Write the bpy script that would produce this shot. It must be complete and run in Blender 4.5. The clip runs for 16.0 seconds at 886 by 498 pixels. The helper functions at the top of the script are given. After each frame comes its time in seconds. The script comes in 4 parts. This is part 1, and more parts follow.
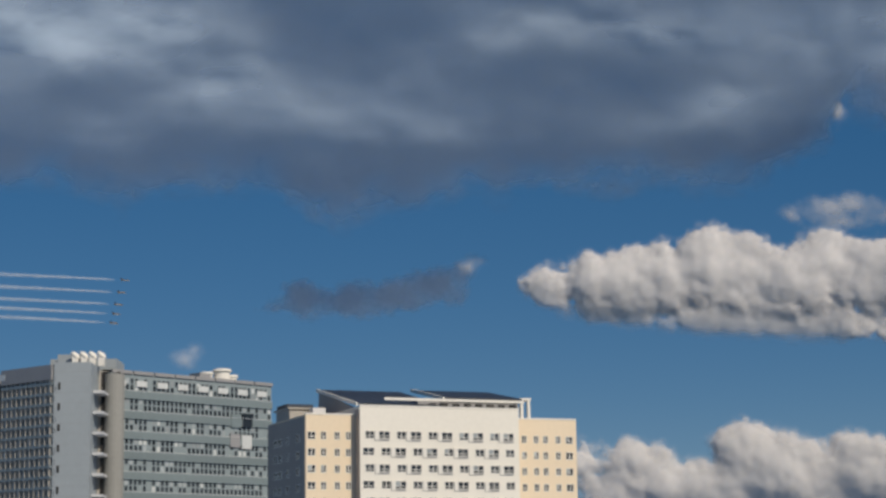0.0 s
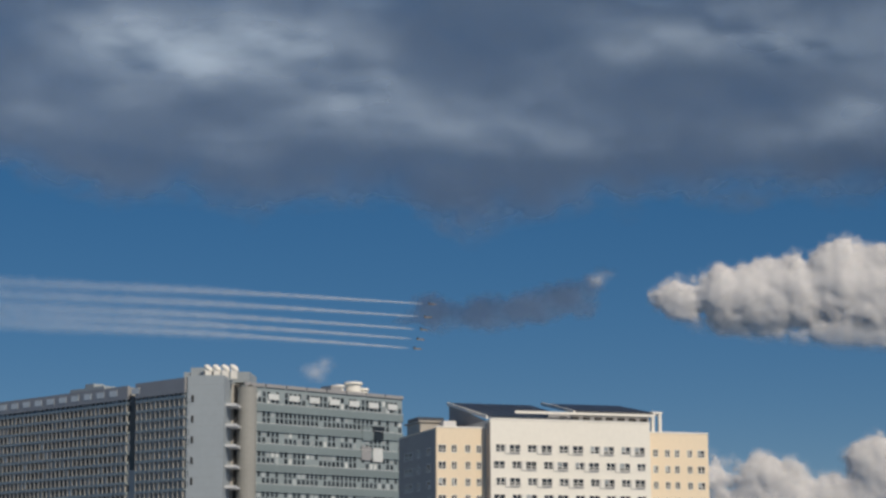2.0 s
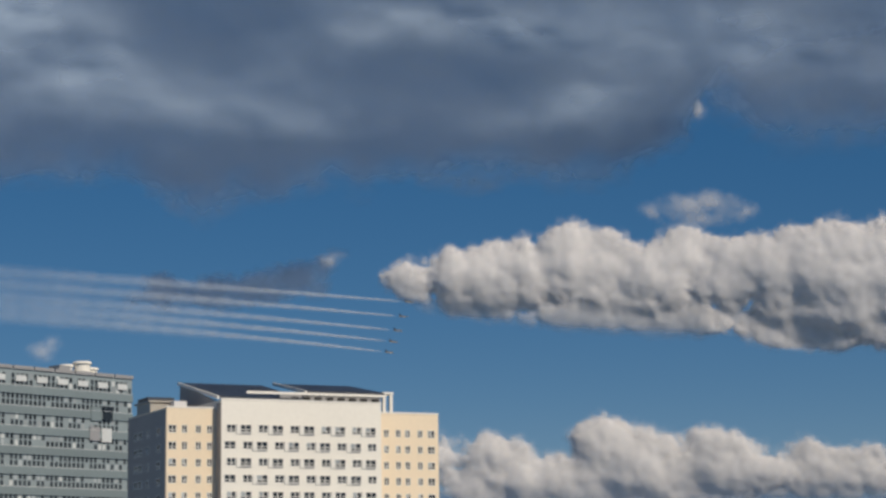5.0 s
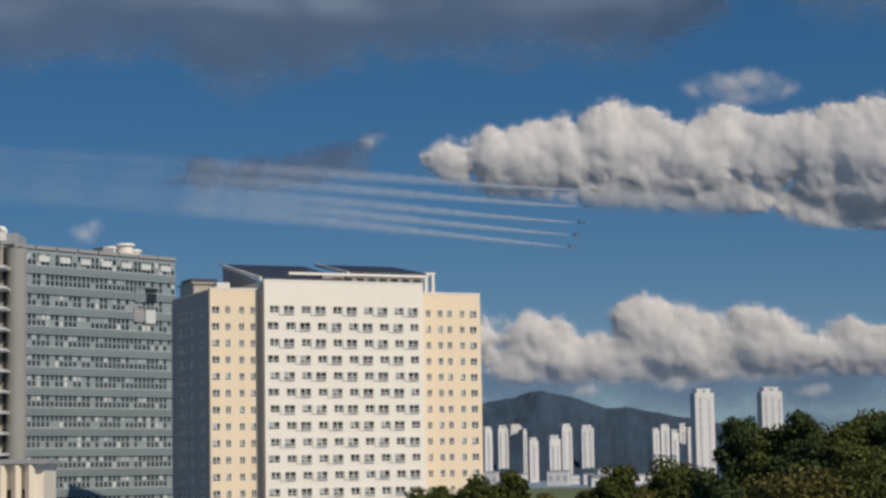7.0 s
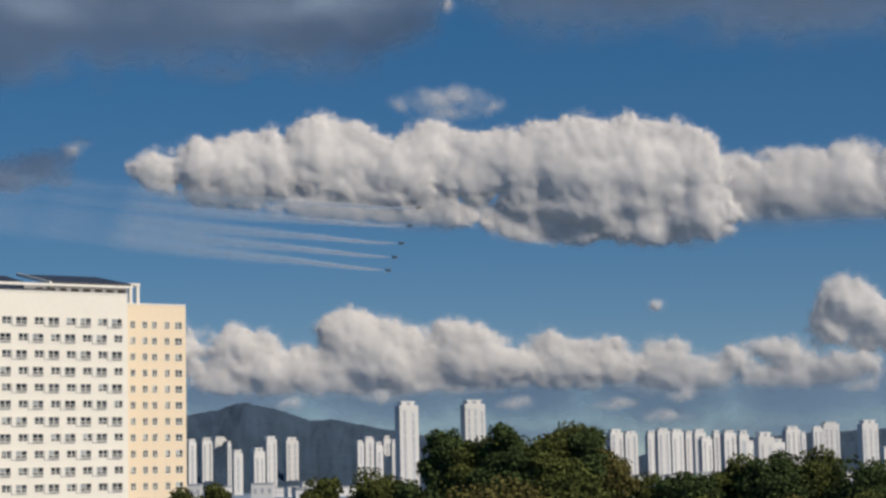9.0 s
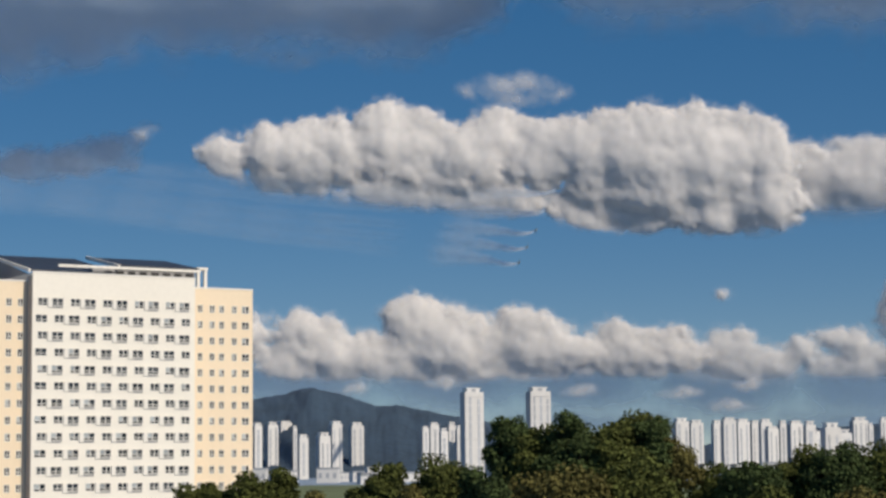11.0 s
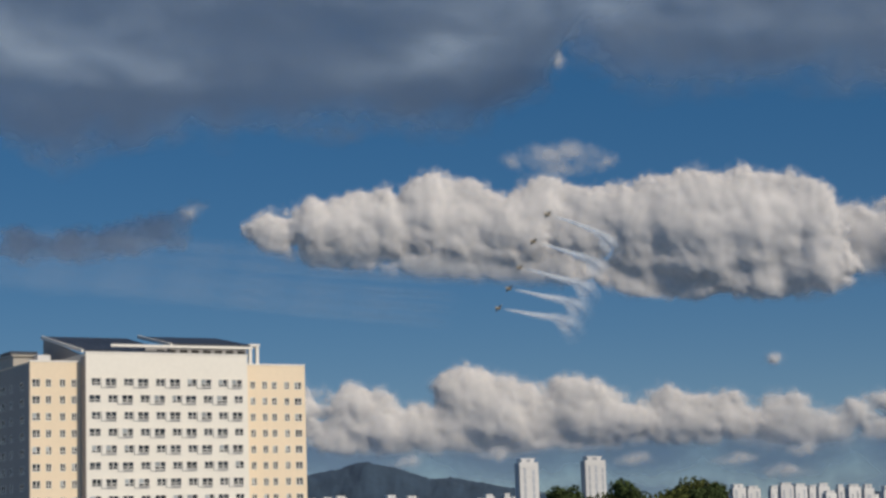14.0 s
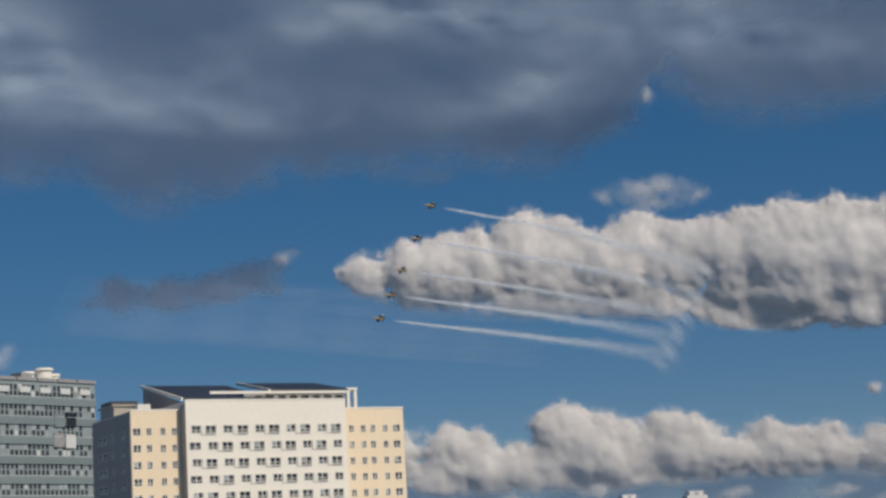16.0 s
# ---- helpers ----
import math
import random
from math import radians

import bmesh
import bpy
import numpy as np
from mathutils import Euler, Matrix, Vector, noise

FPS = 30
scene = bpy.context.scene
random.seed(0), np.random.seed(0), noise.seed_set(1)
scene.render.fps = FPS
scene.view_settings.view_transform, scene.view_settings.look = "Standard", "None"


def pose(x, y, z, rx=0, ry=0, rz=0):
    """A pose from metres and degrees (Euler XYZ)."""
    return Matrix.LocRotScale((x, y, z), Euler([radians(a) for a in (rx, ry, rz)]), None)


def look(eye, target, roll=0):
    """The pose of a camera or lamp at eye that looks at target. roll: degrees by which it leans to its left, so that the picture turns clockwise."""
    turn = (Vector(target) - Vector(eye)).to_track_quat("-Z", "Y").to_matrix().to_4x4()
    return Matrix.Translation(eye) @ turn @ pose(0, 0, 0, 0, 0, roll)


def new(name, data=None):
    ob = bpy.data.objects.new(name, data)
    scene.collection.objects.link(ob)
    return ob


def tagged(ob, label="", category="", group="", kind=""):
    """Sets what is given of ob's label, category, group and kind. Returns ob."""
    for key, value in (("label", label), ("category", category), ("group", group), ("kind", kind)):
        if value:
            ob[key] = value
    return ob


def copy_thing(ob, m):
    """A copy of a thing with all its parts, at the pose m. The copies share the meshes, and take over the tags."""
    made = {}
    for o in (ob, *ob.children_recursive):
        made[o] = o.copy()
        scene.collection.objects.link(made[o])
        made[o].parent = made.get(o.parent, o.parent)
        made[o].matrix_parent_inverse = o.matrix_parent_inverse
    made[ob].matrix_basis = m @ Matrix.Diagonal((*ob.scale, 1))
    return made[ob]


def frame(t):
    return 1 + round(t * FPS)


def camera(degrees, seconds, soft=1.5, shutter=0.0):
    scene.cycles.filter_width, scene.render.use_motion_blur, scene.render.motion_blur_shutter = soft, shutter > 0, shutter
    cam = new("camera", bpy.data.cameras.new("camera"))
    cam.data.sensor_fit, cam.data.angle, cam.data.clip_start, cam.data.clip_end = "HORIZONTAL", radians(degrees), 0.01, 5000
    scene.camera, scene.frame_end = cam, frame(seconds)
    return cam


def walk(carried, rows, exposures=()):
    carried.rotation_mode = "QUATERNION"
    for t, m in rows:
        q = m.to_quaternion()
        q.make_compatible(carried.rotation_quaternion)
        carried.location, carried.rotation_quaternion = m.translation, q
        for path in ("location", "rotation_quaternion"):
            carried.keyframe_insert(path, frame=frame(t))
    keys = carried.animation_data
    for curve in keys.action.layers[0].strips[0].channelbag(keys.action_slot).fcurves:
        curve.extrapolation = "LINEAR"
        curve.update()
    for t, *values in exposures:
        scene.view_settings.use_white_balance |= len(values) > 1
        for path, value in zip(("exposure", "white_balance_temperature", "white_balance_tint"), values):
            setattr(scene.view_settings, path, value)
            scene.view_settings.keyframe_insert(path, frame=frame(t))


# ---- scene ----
EYE = 12.0
cam = camera(24.45, 16.0, soft=2.8)
ROWS = [
    (0, 0.009, 9.812, 0.730), (0.5, 1.411, 9.954, 0.397), (1, 3.711, 9.876, -0.091), (1.5, 3.664, 9.998, 0.005),
    (2, 3.624, 10.213, 0.254), (2.5, 2.705, 10.128, 0.552), (3, -0.382, 10.103, 1.008), (3.5, -1.713, 10.134, 1.100),
    (4, -2.672, 10.151, 1.034), (4.2, -3.173, 10.133, 1.038), (6.3, -4.051, 8.535, 0.770), (6.5, -3.414, 8.396, 0.949),
    (7, -2.651, 6.262, 1.025), (7.5, -4.425, 5.750, 0.896), (8, -7.914, 7.907, 1.166), (8.5, -10.725, 7.279, 1.370),
    (9, -10.871, 6.443, 1.239), (9.5, -11.034, 5.969, 1.154), (11.8, -8.154, 6.289, 0.162), (12, -8.126, 6.824, 0.136),
    (12.5, -8.152, 7.046, -0.078), (13, -8.441, 7.015, -0.192), (13.5, -8.343, 8.065, 0.133), (14, -7.504, 8.129, 1.766),
    (14.5, -6.994, 8.325, 2.544), (15, -6.525, 8.766, 3.193), (15.5, -5.922, 8.936, 3.492), (16, -4.642, 9.355, 3.094),
]
walk(cam, [(t, pose(0, 0, EYE, 90 + pitch, roll, yaw)) for t, yaw, pitch, roll in ROWS],
     exposures=[(0.0, -0.55), (4.2, -0.52), (8.5, -0.48), (9.5, -0.26), (11.8, -0.30), (13.0, -0.42), (16.0, -0.55)])

# ---- world, sun, exposure ----
SUN_AZ, SUN_EL = 140.0, 38.0  # degrees clockwise from the view axis, and above the horizon
world = bpy.data.worlds.new("sky")
scene.world = world
world.use_nodes = True
wn, wl = world.node_tree.nodes, world.node_tree.links
sky_tex = wn.new("ShaderNodeTexSky")
sky_tex.sky_type = "NISHITA"
sky_tex.sun_disc = False
sky_tex.sun_elevation, sky_tex.sun_rotation = radians(SUN_EL), radians(SUN_AZ)
sky_tex.altitude, sky_tex.air_density, sky_tex.dust_density, sky_tex.ozone_density = 2500, 0.75, 0.0, 2.0
clear_air = wn.new("ShaderNodeHueSaturation")
clear_air.inputs["Saturation"].default_value = 1.84
clear_air.inputs["Hue"].default_value = 0.503
even = wn.new("ShaderNodeGamma")
even.inputs["Gamma"].default_value = 0.56
wl.new(sky_tex.outputs[0], even.inputs["Color"]), wl.new(even.outputs[0], clear_air.inputs["Color"]), wl.new(clear_air.outputs[0], wn["Background"].inputs[0])
wn["Background"].inputs[1].default_value = 0.158
sun_data = bpy.data.lights.new("sun", "SUN")
sun_data.energy, sun_data.angle, sun_data.color = 4.9, radians(0.5), (1.0, 0.88, 0.71)
sun = new("sun", sun_data)
sun_from = Vector((math.sin(radians(SUN_AZ)) * math.cos(radians(SUN_EL)), math.cos(radians(SUN_AZ)) * math.cos(radians(SUN_EL)), math.sin(radians(SUN_EL))))
sun.matrix_world = look(sun_from * 100, (0, 0, 0))
scene.cycles.transparent_max_bounces = 128


# ---- materials ----
def mat(name, base, rough=0.8, vary=0.12, size=1.0, bump=0.15, metallic=0.0, per_object=0.0):
    """A plain procedural surface: noise at two scales in colour and relief."""
    m = bpy.data.materials.new(name)
    m.use_nodes = True
    n, l = m.node_tree.nodes, m.node_tree.links
    bsdf = n["Principled BSDF"]
    bsdf.inputs["Roughness"].default_value = rough
    bsdf.inputs["Metallic"].default_value = metallic
    tc = n.new("ShaderNodeTexCoord")
    big, small = n.new("ShaderNodeTexNoise"), n.new("ShaderNodeTexNoise")
    big.inputs["Scale"].default_value, big.inputs["Detail"].default_value = 0.35 / size, 4
    small.inputs["Scale"].default_value, small.inputs["Detail"].default_value = 4.0 / size, 6
    add = n.new("ShaderNodeMath")
    add.operation = "ADD"
    ramp = n.new("ShaderNodeMapRange")
    ramp.inputs["From Min"].default_value, ramp.inputs["From Max"].default_value = 0.6, 1.4
    ramp.inputs["To Min"].default_value, ramp.inputs["To Max"].default_value = 1 - vary, 1 + vary
    for a, b in ((big, 0), (small, 1)):
        l.new(tc.outputs["Object"], a.inputs["Vector"])
        l.new(a.outputs["Fac"], add.inputs[b])
    l.new(add.outputs[0], ramp.inputs["Value"])
    last = ramp.outputs[0]
    if per_object:
        info, each, mul = n.new("ShaderNodeObjectInfo"), n.new("ShaderNodeMapRange"), n.new("ShaderNodeMath")
        each.inputs["To Min"].default_value, each.inputs["To Max"].default_value = 1 - per_object, 1 + per_object
        mul.operation = "MULTIPLY"
        l.new(info.outputs["Random"], each.inputs["Value"])
        l.new(last, mul.inputs[0]), l.new(each.outputs[0], mul.inputs[1])
        last = mul.outputs[0]
    tint = n.new("ShaderNodeVectorMath")
    tint.operation = "SCALE"
    tint.inputs[0].default_value = base
    l.new(last, tint.inputs["Scale"])
    l.new(tint.outputs[0], bsdf.inputs["Base Color"])
    if bump:
        bp = n.new("ShaderNodeBump")
        bp.inputs["Strength"].default_value, bp.inputs["Distance"].default_value = bump, 0.05 * size
        l.new(small.outputs["Fac"], bp.inputs["Height"])
        l.new(bp.outputs[0], bsdf.inputs["Normal"])
    return m


def vapour(name, base, grain=0.0, size=1.0, density=1.0, through_light=0.25):
    """Cloud or smoke: matt white scatter, thinned by the mesh's own cover value."""
    m = bpy.data.materials.new(name)
    m.use_nodes = True
    n, l = m.node_tree.nodes, m.node_tree.links
    n.remove(n["Principled BSDF"])
    out = n["Material Output"]
    dif, trl, clear, body, mix = n.new("ShaderNodeBsdfDiffuse"), n.new("ShaderNodeBsdfTranslucent"), n.new("ShaderNodeBsdfTransparent"), n.new("ShaderNodeMixShader"), n.new("ShaderNodeMixShader")
    dif.inputs[0].default_value = trl.inputs[0].default_value = (*base, 1)
    body.inputs[0].default_value = through_light
    l.new(dif.outputs[0], body.inputs[1]), l.new(trl.outputs[0], body.inputs[2])
    cover = n.new("ShaderNodeAttribute")
    cover.attribute_name = "cover"
    gain = n.new("ShaderNodeMath")
    gain.operation, gain.use_clamp = "MULTIPLY", True
    gain.inputs[1].default_value = density
    l.new(cover.outputs["Fac"], gain.inputs[0])
    last = gain.outputs[0]
    if grain:
        tc, tex, rng, mul = n.new("ShaderNodeTexCoord"), n.new("ShaderNodeTexNoise"), n.new("ShaderNodeMapRange"), n.new("ShaderNodeMath")
        tex.inputs["Scale"].default_value, tex.inputs["Detail"].default_value = 1 / size, 5
        rng.inputs["From Min"].default_value, rng.inputs["From Max"].default_value = 0.3, 0.65
        rng.inputs["To Min"].default_value = 1 - grain
        mul.operation, mul.use_clamp = "MULTIPLY", True
        l.new(tc.outputs["Object"], tex.inputs["Vector"]), l.new(tex.outputs["Fac"], rng.inputs["Value"])
        l.new(rng.outputs[0], mul.inputs[0]), l.new(last, mul.inputs[1])
        last = mul.outputs[0]
    l.new(last, mix.inputs[0])
    l.new(clear.outputs[0], mix.inputs[1]), l.new(body.outputs[0], mix.inputs[2])
    l.new(mix.outputs[0], out.inputs["Surface"])
    return m


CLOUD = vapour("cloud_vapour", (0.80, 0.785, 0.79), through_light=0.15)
# The same vapour tinted darker and bluer: cloud-base shade put into the colour.
SHADED_CLOUD = vapour("shaded_cloud_vapour", (0.63, 0.765, 0.935), through_light=0.10)
SMOKE = vapour("smoke_vapour", (0.86, 0.91, 0.97), grain=0.5, size=9.0, through_light=0.35)
# Bright bluish ground: coloured so that its bounce fills the cloud bases.
GROUND = mat("ground_blue_bounce", (0.23, 0.30, 0.40), 0.95, 0.4, 60, 0)
# Forest green pushed to blue: distance haze painted into the base colour.
HAZED_FOREST = mat("hazed_forest", (0.032, 0.060, 0.100), 0.95, 0.35, 45, 0.5)
CREAM = mat("cream_render", (0.82, 0.78, 0.70), 0.75, 0.04, 3, 0.05)
WHITE = mat("white_render", (0.80, 0.77, 0.71), 0.7, 0.04, 3, 0.05)
PEACH = mat("peach_render", (0.82, 0.68, 0.5), 0.75, 0.05, 3, 0.05)
# Darker brown than the front renders: shade of the side faces painted in.
SHADED_RENDER = mat("shaded_side_render", (0.37, 0.33, 0.30), 0.75, 0.08, 3, 0.05)
SLATE = mat("dark_roof_panels", (0.035, 0.042, 0.058), 0.45, 0.2, 2, 0.1)
STEEL = mat("pale_steel", (0.62, 0.63, 0.65), 0.5, 0.08, 1, 0.05)
LOUVRE = mat("grey_louvre", (0.30, 0.30, 0.31), 0.6, 0.1, 1, 0.05)
SPANDREL = mat("grey_green_spandrel", (0.19, 0.235, 0.25), 0.45, 0.1, 4, 0.03, per_object=0.06)
BAND = mat("window_band_wall", (0.26, 0.31, 0.33), 0.55, 0.12, 2, 0.03)
SHAFT = mat("pale_grey_cladding", (0.33, 0.37, 0.40), 0.55, 0.06, 4, 0.03)
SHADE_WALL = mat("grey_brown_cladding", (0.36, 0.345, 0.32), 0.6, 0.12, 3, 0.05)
TAN = mat("tan_curved_wall", (0.30, 0.30, 0.285), 0.7, 0.08, 3, 0.05)
GLASS = mat("dark_window_glass", (0.035, 0.042, 0.05), 0.12, 0.3, 3, 0, per_object=0.5)
BLIND = mat("window_with_blind", (0.33, 0.36, 0.38), 0.3, 0.2, 2, 0, per_object=0.3)
PALE = mat("pale_window_panel", (0.62, 0.64, 0.64), 0.4, 0.15, 2, 0)
DARK = mat("dark_opening_and_shade", (0.03, 0.03, 0.032), 0.8, 0.2, 1, 0)
FIN = mat("ivory_fins", (0.78, 0.70, 0.58), 0.7, 0.05, 1, 0.05)
FAR_WHITE = mat("far_white_concrete", (0.68, 0.67, 0.66), 0.8, 0.07, 20, 0, per_object=0.08)
FAR_GREY = mat("far_grey_roof_and_shade", (0.33, 0.35, 0.38), 0.8, 0.1, 20, 0, per_object=0.15)
FAR_BLUE = mat("far_window_column", (0.40, 0.42, 0.46), 0.5, 0.15, 12, 0, per_object=0.2)
BARK = mat("bark", (0.10, 0.075, 0.05), 0.95, 0.3, 0.6, 0.6)
JET_BLACK = mat("black_aircraft_paint", (0.03, 0.03, 0.032), 0.35, 0.1, 1, 0)
JET_GOLD = mat("yellow_aircraft_paint", (0.36, 0.26, 0.13), 0.35, 0.08, 1, 0)
JET_WHITE = mat("white_aircraft_paint", (0.74, 0.70, 0.62), 0.35, 0.06, 1, 0)
METAL = mat("burnt_nozzle_metal", (0.16, 0.14, 0.12), 0.45, 0.2, 0.5, 0, metallic=0.9)
CANOPY = mat("smoked_canopy", (0.02, 0.022, 0.028), 0.08, 0.05, 1, 0)


def leaf_mat(name, base):
    m = mat(name, base, 1.0, 0.45, 0.9, 0)
    m.node_tree.nodes["Principled BSDF"].inputs["Specular IOR Level"].default_value = 0.15
    n, l = m.node_tree.nodes, m.node_tree.links
    bsdf = n["Principled BSDF"]
    geo, rng, mul = n.new("ShaderNodeNewGeometry"), n.new("ShaderNodeMapRange"), n.new("ShaderNodeVectorMath")
    rng.inputs["To Min"].default_value, rng.inputs["To Max"].default_value = 0.55, 1.5
    mul.operation = "SCALE"
    source = bsdf.inputs["Base Color"].links[0].from_socket
    l.new(geo.outputs["Random Per Island"], rng.inputs["Value"])
    l.new(source, mul.inputs[0]), l.new(rng.outputs[0], mul.inputs["Scale"])
    l.new(mul.outputs[0], bsdf.inputs["Base Color"])
    return m


LEAF = leaf_mat("oak_leaves", (0.066, 0.078, 0.022))
LEAF_WARM = leaf_mat("yellowing_leaves", (0.098, 0.090, 0.030))
LEAF_DARK = leaf_mat("dark_leaves", (0.045, 0.066, 0.024))


# ---- small builders ----
def at(az, el, d):
    """The place d metres off over the ground, at degrees right of the view axis and above the eye's level."""
    a = radians(az)
    return Vector((d * math.sin(a), d * math.cos(a), EYE + d * math.tan(radians(el))))


def part(name, bm, material, parent=None, label="", place=None):
    """Links a bmesh as one mesh object under a thing or a part."""
    me = bpy.data.meshes.new(name)
    bm.to_mesh(me)
    bm.free()
    return link(name, me, material, parent, label, place)


def link(name, me, material, parent=None, label="", place=None):
    for one in material if isinstance(material, (list, tuple)) else [material]:
        if one.name not in me.materials:
            me.materials.append(one)
    ob = new(name, me)
    ob.parent = parent
    if place is not None:
        ob.matrix_basis = place
    return tagged(ob, label)


def box(bm, x0, x1, y0, y1, z0, z1, index=0, bevel=0.0):
    made = bmesh.ops.create_cube(bm, size=1, matrix=Matrix.LocRotScale(((x0 + x1) / 2, (y0 + y1) / 2, (z0 + z1) / 2), None, (x1 - x0, y1 - y0, z1 - z0)))
    faces = {f for v in made["verts"] for f in v.link_faces}
    for f in faces:
        f.material_index = index
    if bevel:
        bmesh.ops.bevel(bm, geom=list({e for f in faces for e in f.edges}), offset=bevel, segments=1, affect="EDGES")
    return bm


def boxes(*sizes):
    bm = bmesh.new()
    for s in sizes:
        box(bm, *s)
    return bm


def prism(points, z0, z1):
    """A solid on the plan given by points, counter-clockwise."""
    bm = bmesh.new()
    low, high = [bm.verts.new((x, y, z0)) for x, y in points], [bm.verts.new((x, y, z1)) for x, y in points]
    bm.faces.new(low[::-1]), bm.faces.new(high)
    for i in range(len(points)):
        j = (i + 1) % len(points)
        bm.faces.new((low[i], low[j], high[j], high[i]))
    return bm


def mesh_of(bm):
    me = bpy.data.meshes.new("shared")
    bm.to_mesh(me)
    bm.free()
    return me


def thing(name, m, label, category, group="", kind=""):
    ob = new(name)
    ob.matrix_basis = m
    return tagged(ob, label, category, group, kind)


# ---- value noise on arrays ----
def lattice(u, v, seed):
    table = np.random.RandomState(seed).rand(256, 256)
    iu, iv = np.floor(u).astype(int), np.floor(v).astype(int)
    fu, fv = u - iu, v - iv
    fu, fv = fu * fu * fu * (fu * (6 * fu - 15) + 10), fv * fv * fv * (fv * (6 * fv - 15) + 10)
    a, b = table[iu % 256, iv % 256], table[(iu + 1) % 256, iv % 256]
    c, d = table[iu % 256, (iv + 1) % 256], table[(iu + 1) % 256, (iv + 1) % 256]
    return (a * (1 - fu) + b * fu) * (1 - fv) + (c * (1 - fu) + d * fu) * fv


def fbm(u, v, seed, octaves=5, gain=0.5):
    total, amp, norm = np.zeros_like(u), 1.0, 0.0
    for k in range(octaves):
        total += amp * lattice(u * 2**k + 17.3 * k, v * 2**k + 9.1 * k, seed + k)
        norm, amp = norm + amp, amp * gain
    return total / norm - 0.5


def smooth(x):
    x = np.clip(x, 0, 1)
    return x * x * (3 - 2 * x)


# ---- clouds ----
drifting = []


def cloud_mesh(az, el, shells, label, stuff):
    """A body of vapour in several shells, from the outer wisps to the core: each a name, a distance and a cover over a grid of directions."""
    rows, cols = az.shape
    index = np.arange(rows * cols).reshape(rows, cols)
    ra, te = np.radians(az), np.tan(np.radians(el))
    core = shells[-1][1]
    base = Vector((float((core * np.sin(ra)).mean()), float((core * np.cos(ra)).mean()), float(EYE + (core * te).mean())))
    cloud = thing("cloud", Matrix.Translation(base), label, "cloud", "drifting clouds")
    for name, far, cover, turned in shells:
        keep = cover > 0.004
        quad = keep[:-1, :-1] | keep[1:, :-1] | keep[:-1, 1:] | keep[1:, 1:]
        f = np.stack([c[quad] for c in (index[:-1, :-1], index[:-1, 1:], index[1:, 1:], index[1:, :-1])], 1)
        used = np.unique(f)
        remap = np.zeros(rows * cols, int)
        remap[used] = np.arange(len(used))
        verts = np.stack([far * np.sin(ra), far * np.cos(ra), EYE + far * te], -1).reshape(-1, 3)[used] - np.array(base)
        me = bpy.data.meshes.new(name)
        me.from_pydata(verts.tolist(), [], (remap[f][:, ::-1] if turned else remap[f]).tolist())
        me.attributes.new("cover", "FLOAT", "POINT").data.foreach_set("value", cover.ravel()[used].astype(np.float32))
        me.polygons.foreach_set("use_smooth", np.ones(len(me.polygons), bool))
        link(name, me, stuff, cloud)
    drifting.append(cloud)
    return cloud


def bubbles(u, v, seed):
    """Rounded heaps with creases between them: one minus the squared distance to the nearest of scattered points."""
    rng = np.random.RandomState(seed)
    jx, jy, size = rng.rand(64, 64), rng.rand(64, 64), 0.75 + 0.5 * rng.rand(64, 64)
    iu, iv = np.floor(u).astype(int), np.floor(v).astype(int)
    best = np.full(u.shape, 9.0)
    for dx in (-1, 0, 1):
        for dy in (-1, 0, 1):
            cx, cy = (iu + dx) % 64, (iv + dy) % 64
            q = ((u - iu - dx - jx[cx, cy]) ** 2 + (v - iv - dy - jy[cx, cy]) ** 2) / size[cx, cy]
            best = np.minimum(best, q)
    return 1 - np.minimum(best, 1.2)


def blur(a, times):
    for _ in range(times):
        p = np.pad(a, 1, mode="edge")
        a = (p[:-2, 1:-1] + p[2:, 1:-1] + p[1:-1, :-2] + p[1:-1, 2:] + 2 * a) / 6
    return a


